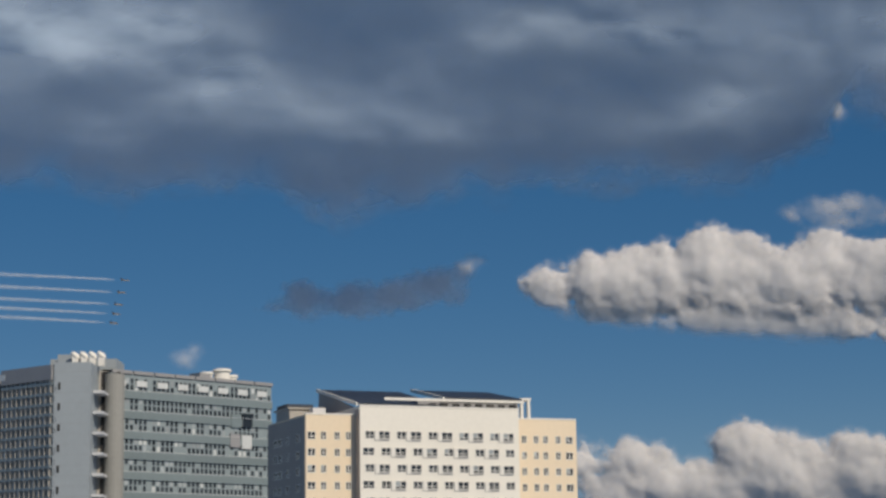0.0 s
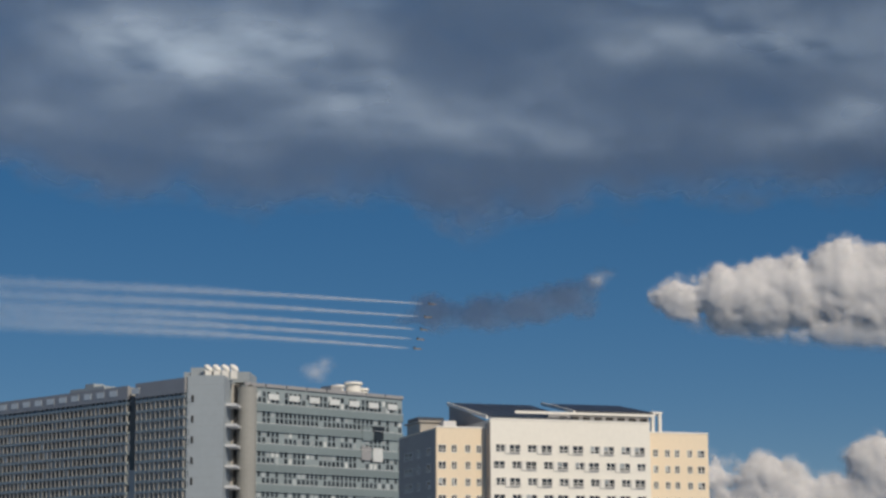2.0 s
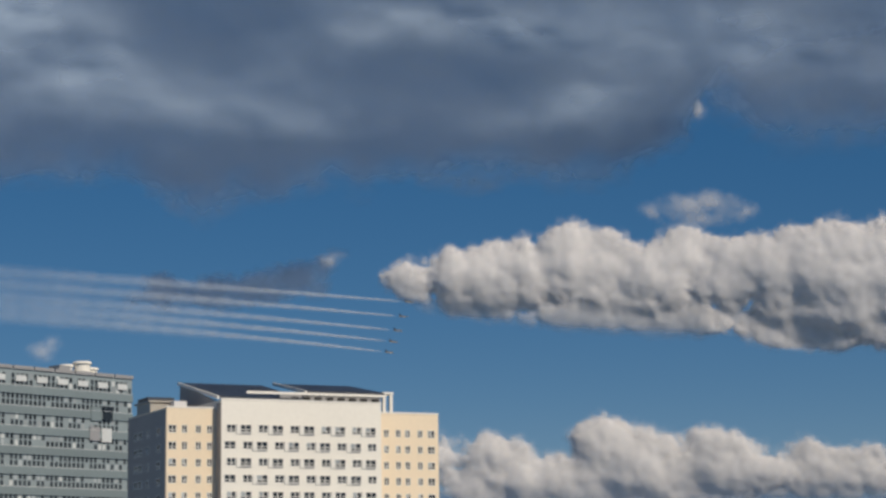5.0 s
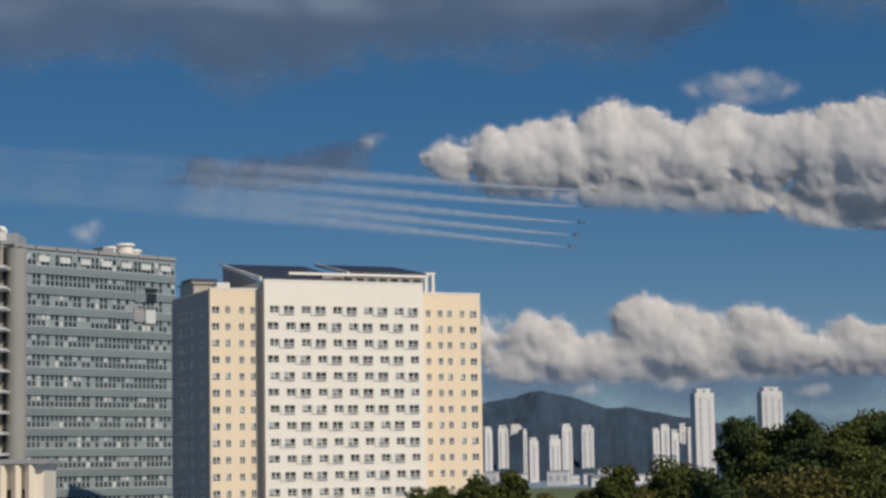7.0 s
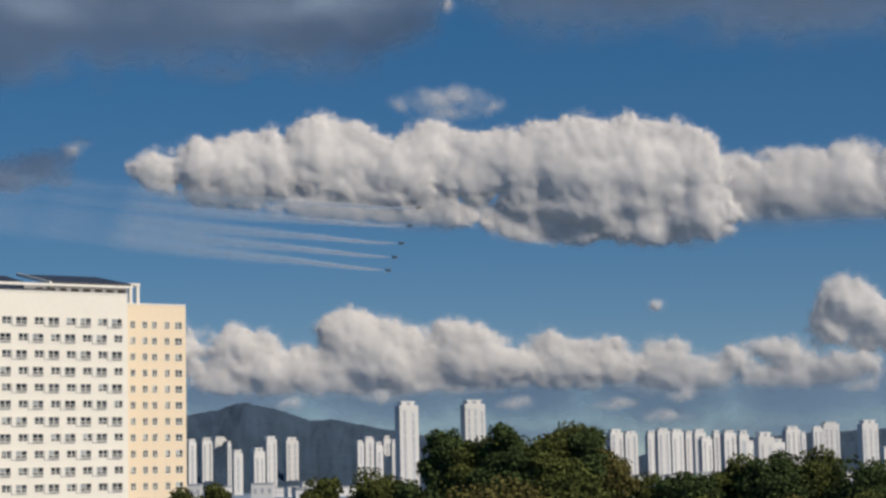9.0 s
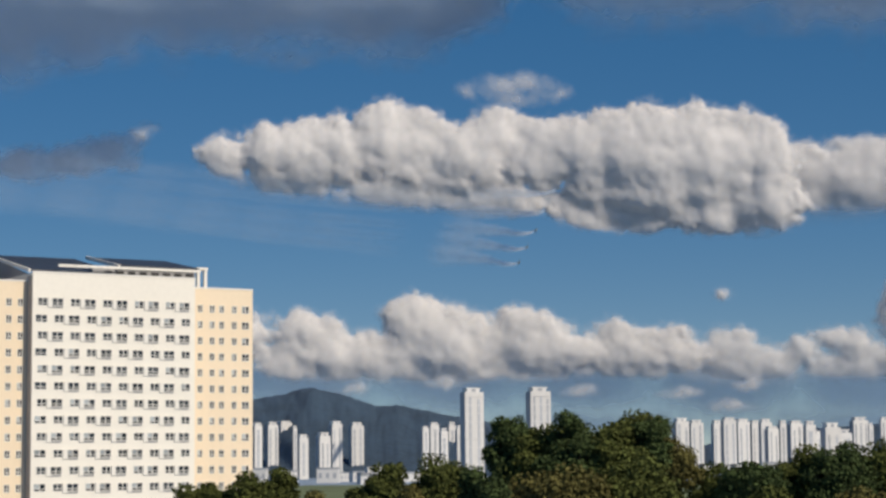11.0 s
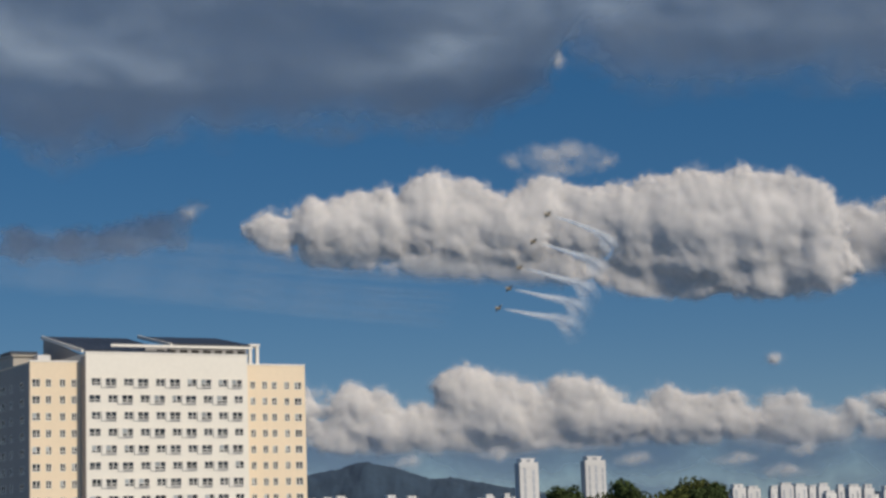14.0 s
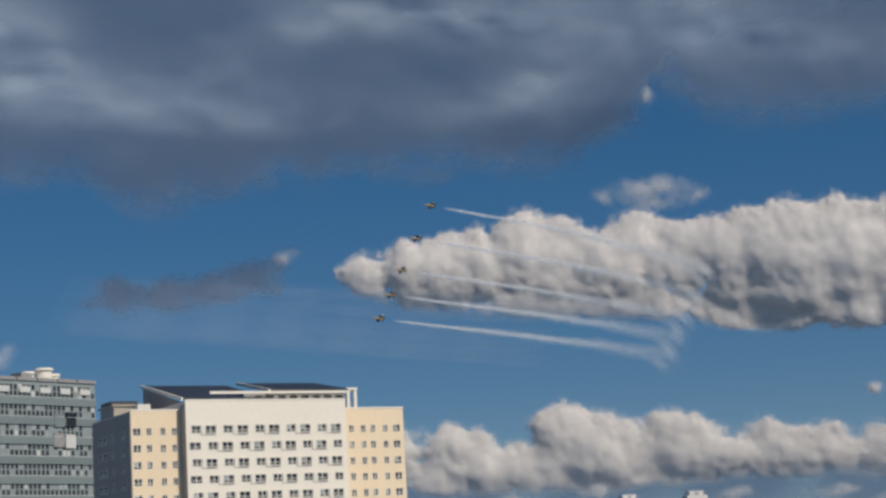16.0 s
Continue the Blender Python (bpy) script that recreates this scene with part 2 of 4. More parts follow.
def cumulus(label, d, blobs, seed, step=0.035, puff=0.8, soft=0.14, lump=1.0, density=1.0, ragged=1.0, base=None, lean=0.0, under=0.5, veils=3, stuff=None):
    """A heaped cloud that fills the given ellipses (azimuth, elevation, half width, half height, in degrees). puff: the width of its heaps;
    soft: of its fading rim; base: the line (azimuth, elevation) of its flat underside. Crisp heaps at the rim pass into smooth swells inside."""
    cx, cy, rx, ry = np.array(blobs).T
    az, el = np.meshgrid(np.arange((cx - rx).min() - 0.7, (cx + rx).max() + 0.7, step), np.arange((cy - ry).min() - 0.7, (cy + ry).max() + 0.7, step))
    wx = az + 0.34 * puff * fbm(az * 1.3 / puff, el * 1.3 / puff, seed + 50)
    wy = el + 0.34 * puff * fbm(az * 1.3 / puff, el * 1.3 / puff, seed + 70)
    if base is not None:
        base = np.interp(az, *np.array(base).T)
    k = 0.13
    total = np.zeros_like(az)
    lobes = np.zeros_like(az)
    for x, y, a, b in blobs:
        away = np.sqrt(((wx - x) / a) ** 2 + ((wy - y) / b) ** 2)
        inside = (1 - away) * min(a, b)
        total += np.exp(np.clip(inside, -6, 6) / k)
        if a < 2.2 * b:
            lobes = np.maximum(lobes, min(1.3 * b, a) * np.sqrt(np.clip(1.25 - away**2, 0, None)))
    field = k * np.log(total + 1e-12)
    heap = [bubbles(wx * f / puff + 7 * j, wy * f / puff + 3 * j, seed + j) - 0.5 for j, f in enumerate((1.0, 2.1, 4.4, 8.8))]
    fine = fbm(az * 3.5, el * 3.5, seed + 20, 4, 0.6)
    low = np.zeros_like(az) if base is None else smooth((base + 1.3 - el) / 1.3)
    field = field + ragged * puff * ((0.26 * heap[0] + 0.17 * heap[1] + 0.11 * heap[2] + 0.06 * heap[3]) * (1 - 0.75 * low) + 0.12 * fine) - 0.07 * puff
    if base is not None:
        field = np.minimum(field, (el - base) * 0.7 + 0.30 * fbm(az * 0.6, el * 1.2, seed + 5) + 0.1 * fine)
    body = np.clip(field + 0.05, 0, None)
    ux, uy = wx + 0.7 * puff * fbm(az * 0.5 / puff, el * 0.5 / puff, seed + 51, 3), wy + 0.7 * puff * fbm(az * 0.5 / puff, el * 0.5 / puff, seed + 71, 3)
    great = bubbles(ux * 0.48 / puff, uy * 0.55 / puff, seed + 9) - 0.5
    swell = 0.4 * blur(lobes, 40) + 0.5 * np.sqrt(body * np.clip(1.6 - 0.35 * body, 0.4, None)) + puff * 0.5 * blur(great, 16) * smooth(body * 2.5) + 0.35 * puff * fbm(ux * 0.6 / puff, uy * 0.7 / puff, seed + 90, 3) * smooth(body * 2)
    crisp = puff * (0.15 * heap[0] + 0.10 * heap[1] + 0.055 * heap[2] + 0.022 * heap[3])
    patchy = smooth(0.3 + 2.0 * fbm(az * 0.6, el * 0.6, seed + 33, 3))
    sharp = (0.05 + 0.6 * np.exp(-body / 0.2) + 0.16 * patchy) * (1 - 0.9 * low) * smooth(body * 5)
    relief = blur(swell, 7) + sharp * blur(crisp, 2) + (1 - sharp) * 0.75 * blur(crisp, 30)
    if base is not None:
        # the underside runs back from the brow
        relief = relief - under * 0.4 * np.log1p(np.exp(np.clip((base + 1.35 - el) / 0.4, -20, 20)))
    relief = relief * lump
    slant = lean * (el - cy.min())
    metres = d * math.pi / 180
    shells = []
    thickness = (0.22, 0.3, 0.45)[3 - veils:] + (1.0,)
    for j, thick in enumerate(thickness):
        out = veils - j
        wisp = fbm(az * 2.6 + 5 * j, el * 2.6, seed + 30 + j, 4, 0.6)
        inner = field + ragged * puff * (0.04 + 0.05 * out) * wisp - 0.08 + 0.05 * out
        cover = smooth(inner / (soft * (0.9 + 0.25 * out) * (1 + 3.0 * low))) * density * thick * (1 - 0.75 * low)
        if out:
            cover = cover * smooth(0.7 + 1.5 * wisp) * (1 - 0.6 * smooth(body / 0.8))
        shells.append((("core", "mantle", "inner_veil", "outer_veil")[out], d - (relief + slant) * metres - out * 0.05 * lump * metres + 0.05 * metres * lump * out * blur(wisp, 3), cover, False))
    shells.append(("far_side", d + (0.4 * np.clip(relief, 0, None) + 0.03 - slant) * metres, cover * 0.7, True))
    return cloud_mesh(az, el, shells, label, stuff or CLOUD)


def layer(label, d, lean, edge_line, top, sides, light_sheets, seed, step=0.05, soft=1.3):
    """A broad dark-bottomed cloud sheet seen from below: its lower rim follows edge_line (azimuth, elevation); it comes
    nearer as it rises, by lean metres a degree at the rim and by less above. light_sheets: thin sheets added before it,
    standing for its light patches (azimuth, elevation, half width, half height, density)."""
    az, el = np.meshgrid(np.arange(sides[0], sides[1], step), np.arange(min(e for _, e in edge_line) - 1.0, top, step))
    line = np.array(edge_line)
    warp = 0.6 * fbm(az * 0.9, el * 1.4, seed + 3, 3)
    rim = np.interp(az + warp, line[:, 0], line[:, 1])
    over = el - rim + 0.6 * fbm(az * 1.0, el * 1.5, seed + 7, 3)
    side = smooth((sides[1] - az) / 1.2) * smooth((az - sides[0]) / 1.2)
    rise = np.clip(el - line[:, 1].min() + 0.9, 0, None)
    near = d - lean[1] * rise - (lean[0] - lean[1]) * 1.8 * (1 - np.exp(-rise / 1.8))
    near -= (90 * fbm(az * 0.13, el * 0.3, seed + 11, 2) + 40 * fbm(az * 0.36, el * 0.6, seed + 13, 2) + 7 * fbm(az * 1.2, el * 1.6, seed + 14, 2)) * smooth(rise)
    shells = []
    light = 0.20 * smooth(0.1 + 2.2 * fbm(az * 0.16, el * 0.34, seed + 80, 3))
    hang = 3640 - 60 * fbm(az * 0.3, el * 0.5, seed + 63, 3)
    bx, by = az + 2.4 * fbm(az * 0.3, el * 0.5, seed + 61, 4), el + 1.5 * fbm(az * 0.3, el * 0.5, seed + 62, 4)
    for x, y, a, b, thick in light_sheets:
        light = light + thick * np.exp(-1.2 * (((bx - x) / a) ** 2 + ((by - y) / b) ** 2))
    # Added sheet that catches the sun, in place of light patches on the base.
    if light_sheets:
        flow = smooth(0.55 + 1.5 * fbm(az * 0.5, el * 1.3, seed + 60, 4, 0.55))
        shells.append(("lit_scud", hang, np.clip(light * (0.5 + 0.5 * flow) - 0.02, 0, 0.8) * side * smooth((over - 0.7) / 2.0), False))
    for j, thick in enumerate((0.4, 1.0), 1):
        wisp = fbm(az * 1.1 + 3 * j, el * 1.6, seed + 40 + j, 3)
        rag = smooth((over + 0.9 * wisp + 0.35 - 0.2 * j) / (soft * (1 if j == 2 else 0.8))) * side
        shells.append((("", "mantle", "core")[j], near - (2 - j) * 9, rag * thick, False))
    return cloud_mesh(az, el, shells, label, SHADED_CLOUD)


layer("broad dark grey storm cloud with a soft ragged base", 4750, (175, 100),
      [(-24, 12.4), (-19, 12.2), (-16.3, 12.0), (-14, 11.4), (-12.5, 11.1), (-11.1, 11.4), (-8.7, 10.9), (-7.2, 11.3), (-5.1, 11.25), (-4.2, 10.9), (-3.0, 10.25),
       (-1.6, 10.65), (-0.9, 10.95), (1.3, 11.1), (3.8, 11.2), (6.7, 11.15), (8.6, 11.1), (9.9, 11.6), (10.9, 12.3), (11.5, 13.2), (12.2, 13.9), (14.0, 14.4), (18.0, 14.9)],
      17.8, (-23, 18.5), [(-9.2, 15.9, 3.2, 1.2, 0.5), (-12.6, 15.8, 2.6, 1.2, 0.4), (-5.6, 14.5, 2.8, 1.0, 0.36), (-2.2, 13.6, 2.6, 0.8, 0.3), (0.4, 12.9, 2.4, 0.5, 0.18),
                           (5.9, 16.1, 2.2, 0.7, 0.6), (2.2, 15.9, 2.6, 0.6, 0.25), (-15.6, 13.8, 2.6, 0.9, 0.25), (8.3, 13.4, 2.8, 0.9, 0.26), (10.0, 15.2, 2.5, 1.4, 0.3), (-9.5, 13.2, 2.5, 0.7, 0.15)], 11)
layer("dark grey cloud shelf with a soft fading base", 4800, (160, 100),
      [(9.5, 14.6), (11.1, 13.75), (11.7, 13.0), (12.8, 12.2), (14.4, 11.9), (16.0, 11.7), (17.6, 11.9), (19.2, 11.7), (20.9, 11.1), (22.0, 11.35), (24, 11.4), (28, 11.8)],
      16.4, (9.3, 28), [(15.5, 13.8, 3.4, 0.9, 0.25), (13.2, 15.0, 2.2, 1.2, 0.45), (20.0, 13.6, 3.0, 0.9, 0.18)], 23, soft=1.8)
cumulus("small dark grey scrap of cloud with ragged edges", 4700,
        [(-4.74, 8.16, 0.72, 0.22), (-3.94, 8.45, 0.8, 0.62), (-2.66, 8.36, 1.11, 0.62), (-1.37, 8.51, 1.19, 0.62), (-0.24, 8.81, 0.95, 0.62), (0.57, 9.1, 0.5, 0.42), (0.4, 8.5, 0.4, 0.3)],
        31, lean=1.7, stuff=SHADED_CLOUD, puff=0.6, soft=0.5, lump=0.05, density=0.88, ragged=0.9, veils=0)
# Separate nearer cloud, added to show the dark scrap's tip as sunlit.
cumulus("small bright tuft added for the sunlit tip of a dark cloud", 4250, [(0.72, 9.3, 0.4, 0.36), (1.05, 9.5, 0.42, 0.22)], 37, puff=0.45, soft=0.5, lump=0.3, density=0.5, ragged=0.8, veils=1)
cumulus("small bright tuft in a gap between dark clouds", 4250, [(11.32, 13.32, 0.22, 0.4), (11.15, 13.75, 0.16, 0.34)], 39, puff=0.35, soft=0.3, lump=0.4, density=0.8, ragged=1.2)
cumulus("large heaped white cumulus with a grey flat base", 3700,
        [(3.0, 8.6, 0.75, 0.62), (4.21, 8.78, 0.95, 0.82), (5.33, 8.85, 1.11, 0.92), (6.29, 8.92, 0.95, 1.0), (7.49, 9.14, 1.03, 1.12), (8.53, 8.89, 1.11, 1.08), (9.82, 8.63, 1.27, 0.92),
         (10.71, 9.16, 0.87, 0.9), (11.91, 8.74, 1.11, 1.08), (13.35, 8.62, 1.43, 1.16), (14.96, 8.65, 1.75, 1.5), (16.4, 8.6, 1.59, 1.32), (17.51, 8.55, 1.35, 1.16), (18.27, 7.73, 0.95, 1.4),
         (14.91, 7.22, 3.18, 0.87), (17.13, 6.99, 2.07, 0.8), (5.0, 7.9, 1.91, 0.5), (8.19, 7.54, 2.86, 0.6), (10.43, 7.34, 1.91, 0.56)],
        47, step=0.028, puff=1.1, soft=0.16, lump=0.46, base=[(2.4, 7.66), (3.9, 7.18), (6.7, 6.94), (9.1, 6.69), (11.0, 6.53), (12.1, 6.03), (13.8, 5.74), (16.2, 5.58), (18.5, 5.73), (20.3, 5.8)])
cumulus("grey-white cumulus trailing behind a larger one", 3900,
        [(19.37, 7.69, 1.43, 1.19), (20.94, 7.62, 1.75, 1.27), (22.49, 7.7, 1.75, 1.35), (24.2, 7.48, 1.75, 1.27), (21.5, 7.0, 3.0, 0.8)],
        53, puff=1.0, soft=0.3, lump=0.45, base=[(18, 6.4), (25, 6.2)])
cumulus("thin grey wisp of cloud", 3900, [(9.85, 10.49, 0.56, 0.30), (10.99, 10.67, 0.87, 0.40), (11.64, 10.68, 0.8, 0.40), (12.52, 10.39, 0.48, 0.28), (11.3, 10.26, 0.95, 0.32)],
        59, puff=0.55, soft=0.5, lump=0.2, density=0.45, ragged=0.9, veils=1)
cumulus("low bank of bright cumulus over the hills", 4400,
        [(3.78, 3.81, 0.48, 0.6), (5.27, 3.86, 0.95, 0.6), (5.9, 3.3, 0.8, 0.6), (6.84, 3.13, 0.8, 0.52), (7.8, 3.42, 0.64, 0.44), (8.45, 4.04, 1.11, 0.9), (9.39, 3.55, 1.27, 0.9), (9.7, 2.91, 1.43, 0.64),
         (11.31, 3.82, 1.11, 0.62), (11.93, 3.33, 0.95, 0.68), (12.72, 3.15, 0.8, 0.52), (13.93, 3.6, 0.48, 0.5), (14.31, 3.27, 0.8, 0.5), (15.43, 3.56, 0.72, 0.36), (15.57, 3.08, 0.95, 0.44),
         (5.8, 2.95, 2.4, 0.7), (8.6, 3.0, 2.6, 0.8), (11.6, 3.0, 2.4, 0.75), (14.6, 2.85, 2.0, 0.6)],
        61, step=0.03, puff=0.7, soft=0.2, lump=0.48, density=0.95, ragged=1.1, base=[(3, 1.75), (16, 1.7)], under=0.25)
cumulus("low broken row of white cumulus", 4430,
        [(17.23, 3.19, 0.87, 0.68), (17.76, 2.7, 0.8, 0.6), (18.3, 2.61, 0.35, 0.36), (19.03, 3.14, 0.48, 0.44), (19.97, 3.42, 0.56, 0.33), (20.58, 3.24, 0.56, 0.44), (21.02, 2.76, 0.95, 0.38), (22.26, 2.88, 0.95, 0.45), (17.6, 2.5, 2.0, 0.55), (20.8, 2.6, 2.2, 0.55)],
        67, puff=0.6, soft=0.3, lump=0.48, density=0.85, ragged=1.3, base=[(16, 1.6), (23, 1.6)], under=0.25)
cumulus("tall white cumulus head beyond the city", 4460, [(22.19, 4.59, 0.95, 0.82), (22.92, 3.94, 0.8, 0.9), (21.69, 3.83, 0.64, 0.6), (23.8, 3.9, 1.0, 0.9)], 71, puff=0.7, soft=0.3, lump=0.75, density=0.88, ragged=1.2)
cumulus("tiny isolated white puff of cloud", 4400, [(16.97, 4.67, 0.33, 0.26)], 73, puff=0.4, soft=0.3, density=0.8, lump=0.5)
# Shade-coloured, leaning sheet that stands for blue-grey distance haze.
cumulus("flat hazy blue-grey cloud along the horizon", 4700,
        [(5.2, 2.45, 3.0, 1.3), (9.4, 2.4, 3.2, 1.3), (13.0, 2.45, 3.2, 1.3), (17.0, 2.2, 3.2, 1.3), (21.0, 2.2, 3.2, 1.3), (23.5, 2.3, 2.0, 1.2), (6.0, 1.15, 4.0, 0.8), (13.5, 1.15, 5.0, 0.8), (20.5, 1.15, 5.0, 0.8)],
        79, step=0.06, puff=1.0, soft=1.0, lump=0.06, lean=0.75, stuff=SHADED_CLOUD, density=0.55, ragged=0.5, veils=0)
cumulus("faint puff of vapour above the office roof", 4400, [(-7.25, 6.75, 0.55, 0.4), (-7.0, 7.05, 0.35, 0.3)], 83, puff=0.4, soft=0.6, density=0.35, lump=0.3, veils=1)

for i, (a, e, w, h) in enumerate([(9.1, 2.3, 0.55, 0.2), (6.6, 2.15, 0.6, 0.14), (17.5, 2.15, 0.5, 0.2), (15.7, 1.95, 0.8, 0.16), (22.4, 2.3, 0.8, 0.2), (17.0, 1.6, 0.9, 0.16), (12.9, 2.05, 0.7, 0.16)]):
    cumulus("small pale scrap of cloud low over the city", 4350, [(a, e, w, h), (a + 0.2, e + 0.1, w * 0.5, h)], 300 + 7 * i, puff=0.35, soft=0.3, lump=0.25, density=0.5, ragged=1.2, veils=1)

# ---- ground and hills ----
FIELD = mat("pale_green_field", (0.13, 0.16, 0.07), 0.95, 0.35, 30, 0)
bm = bmesh.new()
bmesh.ops.create_circle(bm, cap_ends=True, segments=96, radius=4950)
tagged(part("ground", bm, GROUND), "wide blue-grey ground running to the horizon", "ground", kind="structure")


bm = bmesh.new()
rim = [at(a, 0, 700) for a in range(-2, 27, 2)] + [at(a, 0, 1480) for a in range(26, -3, -2)]
face = bm.faces.new([bm.verts.new((p.x, p.y, 0.05)) for p in rim])
bmesh.ops.recalc_face_normals(bm, faces=bm.faces)
bmesh.ops.solidify(bm, geom=bm.faces, thickness=0.04)
tagged(part("field", bm, FIELD), "pale green open field before the city", "field", kind="structure")


def ridge(label, d, line, seed, depth=700):
    """A wooded hill: a relief whose crest follows (azimuth, elevation)."""
    line = np.array(line)
    az = np.arange(line[0, 0], line[-1, 0], 0.06)
    rows = np.linspace(-1, 1, 41)
    a, s = np.meshgrid(az, rows)
    crest = d * np.tan(np.radians(np.interp(a, line[:, 0], line[:, 1]))) + EYE
    rough = fbm(a * 2.2, s * 3, seed, 5, 0.55)
    fold = 1 + 0.22 * rough
    z = crest * np.cos(s * math.pi / 2) ** 1.2 * (1 + (fold - 1) * np.abs(s) ** 0.5) + 5 * fbm(a * 30, s * 30, seed + 4, 2) * (crest > 20)
    r = d + s * depth
    x, y = r * np.sin(np.radians(a)), r * np.cos(np.radians(a))
    verts = np.stack([x, y, np.clip(z, -2, None)], -1).reshape(-1, 3)
    n, m = a.shape
    i = np.arange(n * m).reshape(n, m)
    faces = np.stack([i[:-1, :-1], i[:-1, 1:], i[1:, 1:], i[1:, :-1]], -1).reshape(-1, 4)
    me = bpy.data.meshes.new("hill")
    me.from_pydata(verts.tolist(), [], faces.tolist())
    me.polygons.foreach_set("use_smooth", np.ones(len(me.polygons), bool))
    return tagged(link("hill", me, HAZED_FOREST), label, "hill", kind="structure")


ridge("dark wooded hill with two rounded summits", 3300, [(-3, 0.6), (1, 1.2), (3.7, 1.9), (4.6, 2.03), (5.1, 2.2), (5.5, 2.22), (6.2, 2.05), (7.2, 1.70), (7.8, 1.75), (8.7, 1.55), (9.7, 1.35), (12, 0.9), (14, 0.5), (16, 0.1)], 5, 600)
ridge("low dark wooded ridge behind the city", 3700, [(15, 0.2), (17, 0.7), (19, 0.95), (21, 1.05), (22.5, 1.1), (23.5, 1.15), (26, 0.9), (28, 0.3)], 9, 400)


def many_boxes(rows):
    """One mesh of loose boxes (x0, x1, y0, y1, z0, z1, material index)."""
    a = np.array(rows, float)
    pick = np.array([(0, 2, 4), (1, 2, 4), (1, 3, 4), (0, 3, 4), (0, 2, 5), (1, 2, 5), (1, 3, 5), (0, 3, 5)])
    verts = a[:, pick].reshape(-1, 3)
    quads = np.array([(0, 1, 5, 4), (1, 2, 6, 5), (2, 3, 7, 6), (3, 0, 4, 7), (4, 5, 6, 7), (3, 2, 1, 0)])
    faces = (quads[None] + 8 * np.arange(len(a))[:, None, None]).reshape(-1, 4)
    me = bpy.data.meshes.new("boxes")
    me.from_pydata(verts.tolist(), [], faces.tolist())
    me.polygons.foreach_set("material_index", np.repeat(a[:, 6].astype(np.int32), 6))
    return me


def lattice_frame(xs, zs, holes, y0, y1):
    """One connected frame: the cells of a grid but for the holes, y0 to y1 thick."""
    bm = bmesh.new()
    v = {(i, j, s): bm.verts.new((x, y, z)) for i, x in enumerate(xs) for j, z in enumerate(zs) for s, y in enumerate((y0, y1))}
    solid = {(i, j) for i in range(len(xs) - 1) for j in range(len(zs) - 1)} - holes
    for i, j in solid:
        ring = [(i, j), (i + 1, j), (i + 1, j + 1), (i, j + 1)]
        bm.faces.new([v[(*c, 0)] for c in ring]), bm.faces.new([v[(*c, 1)] for c in ring[::-1]])
        for n, (a, b) in {(i, j - 1): (0, 1), (i + 1, j): (1, 2), (i, j + 1): (2, 3), (i - 1, j): (3, 0)}.items():
            if n not in solid:
                bm.faces.new([v[(*ring[b], 0)], v[(*ring[a], 0)], v[(*ring[a], 1)], v[(*ring[b], 1)]])
    return bm


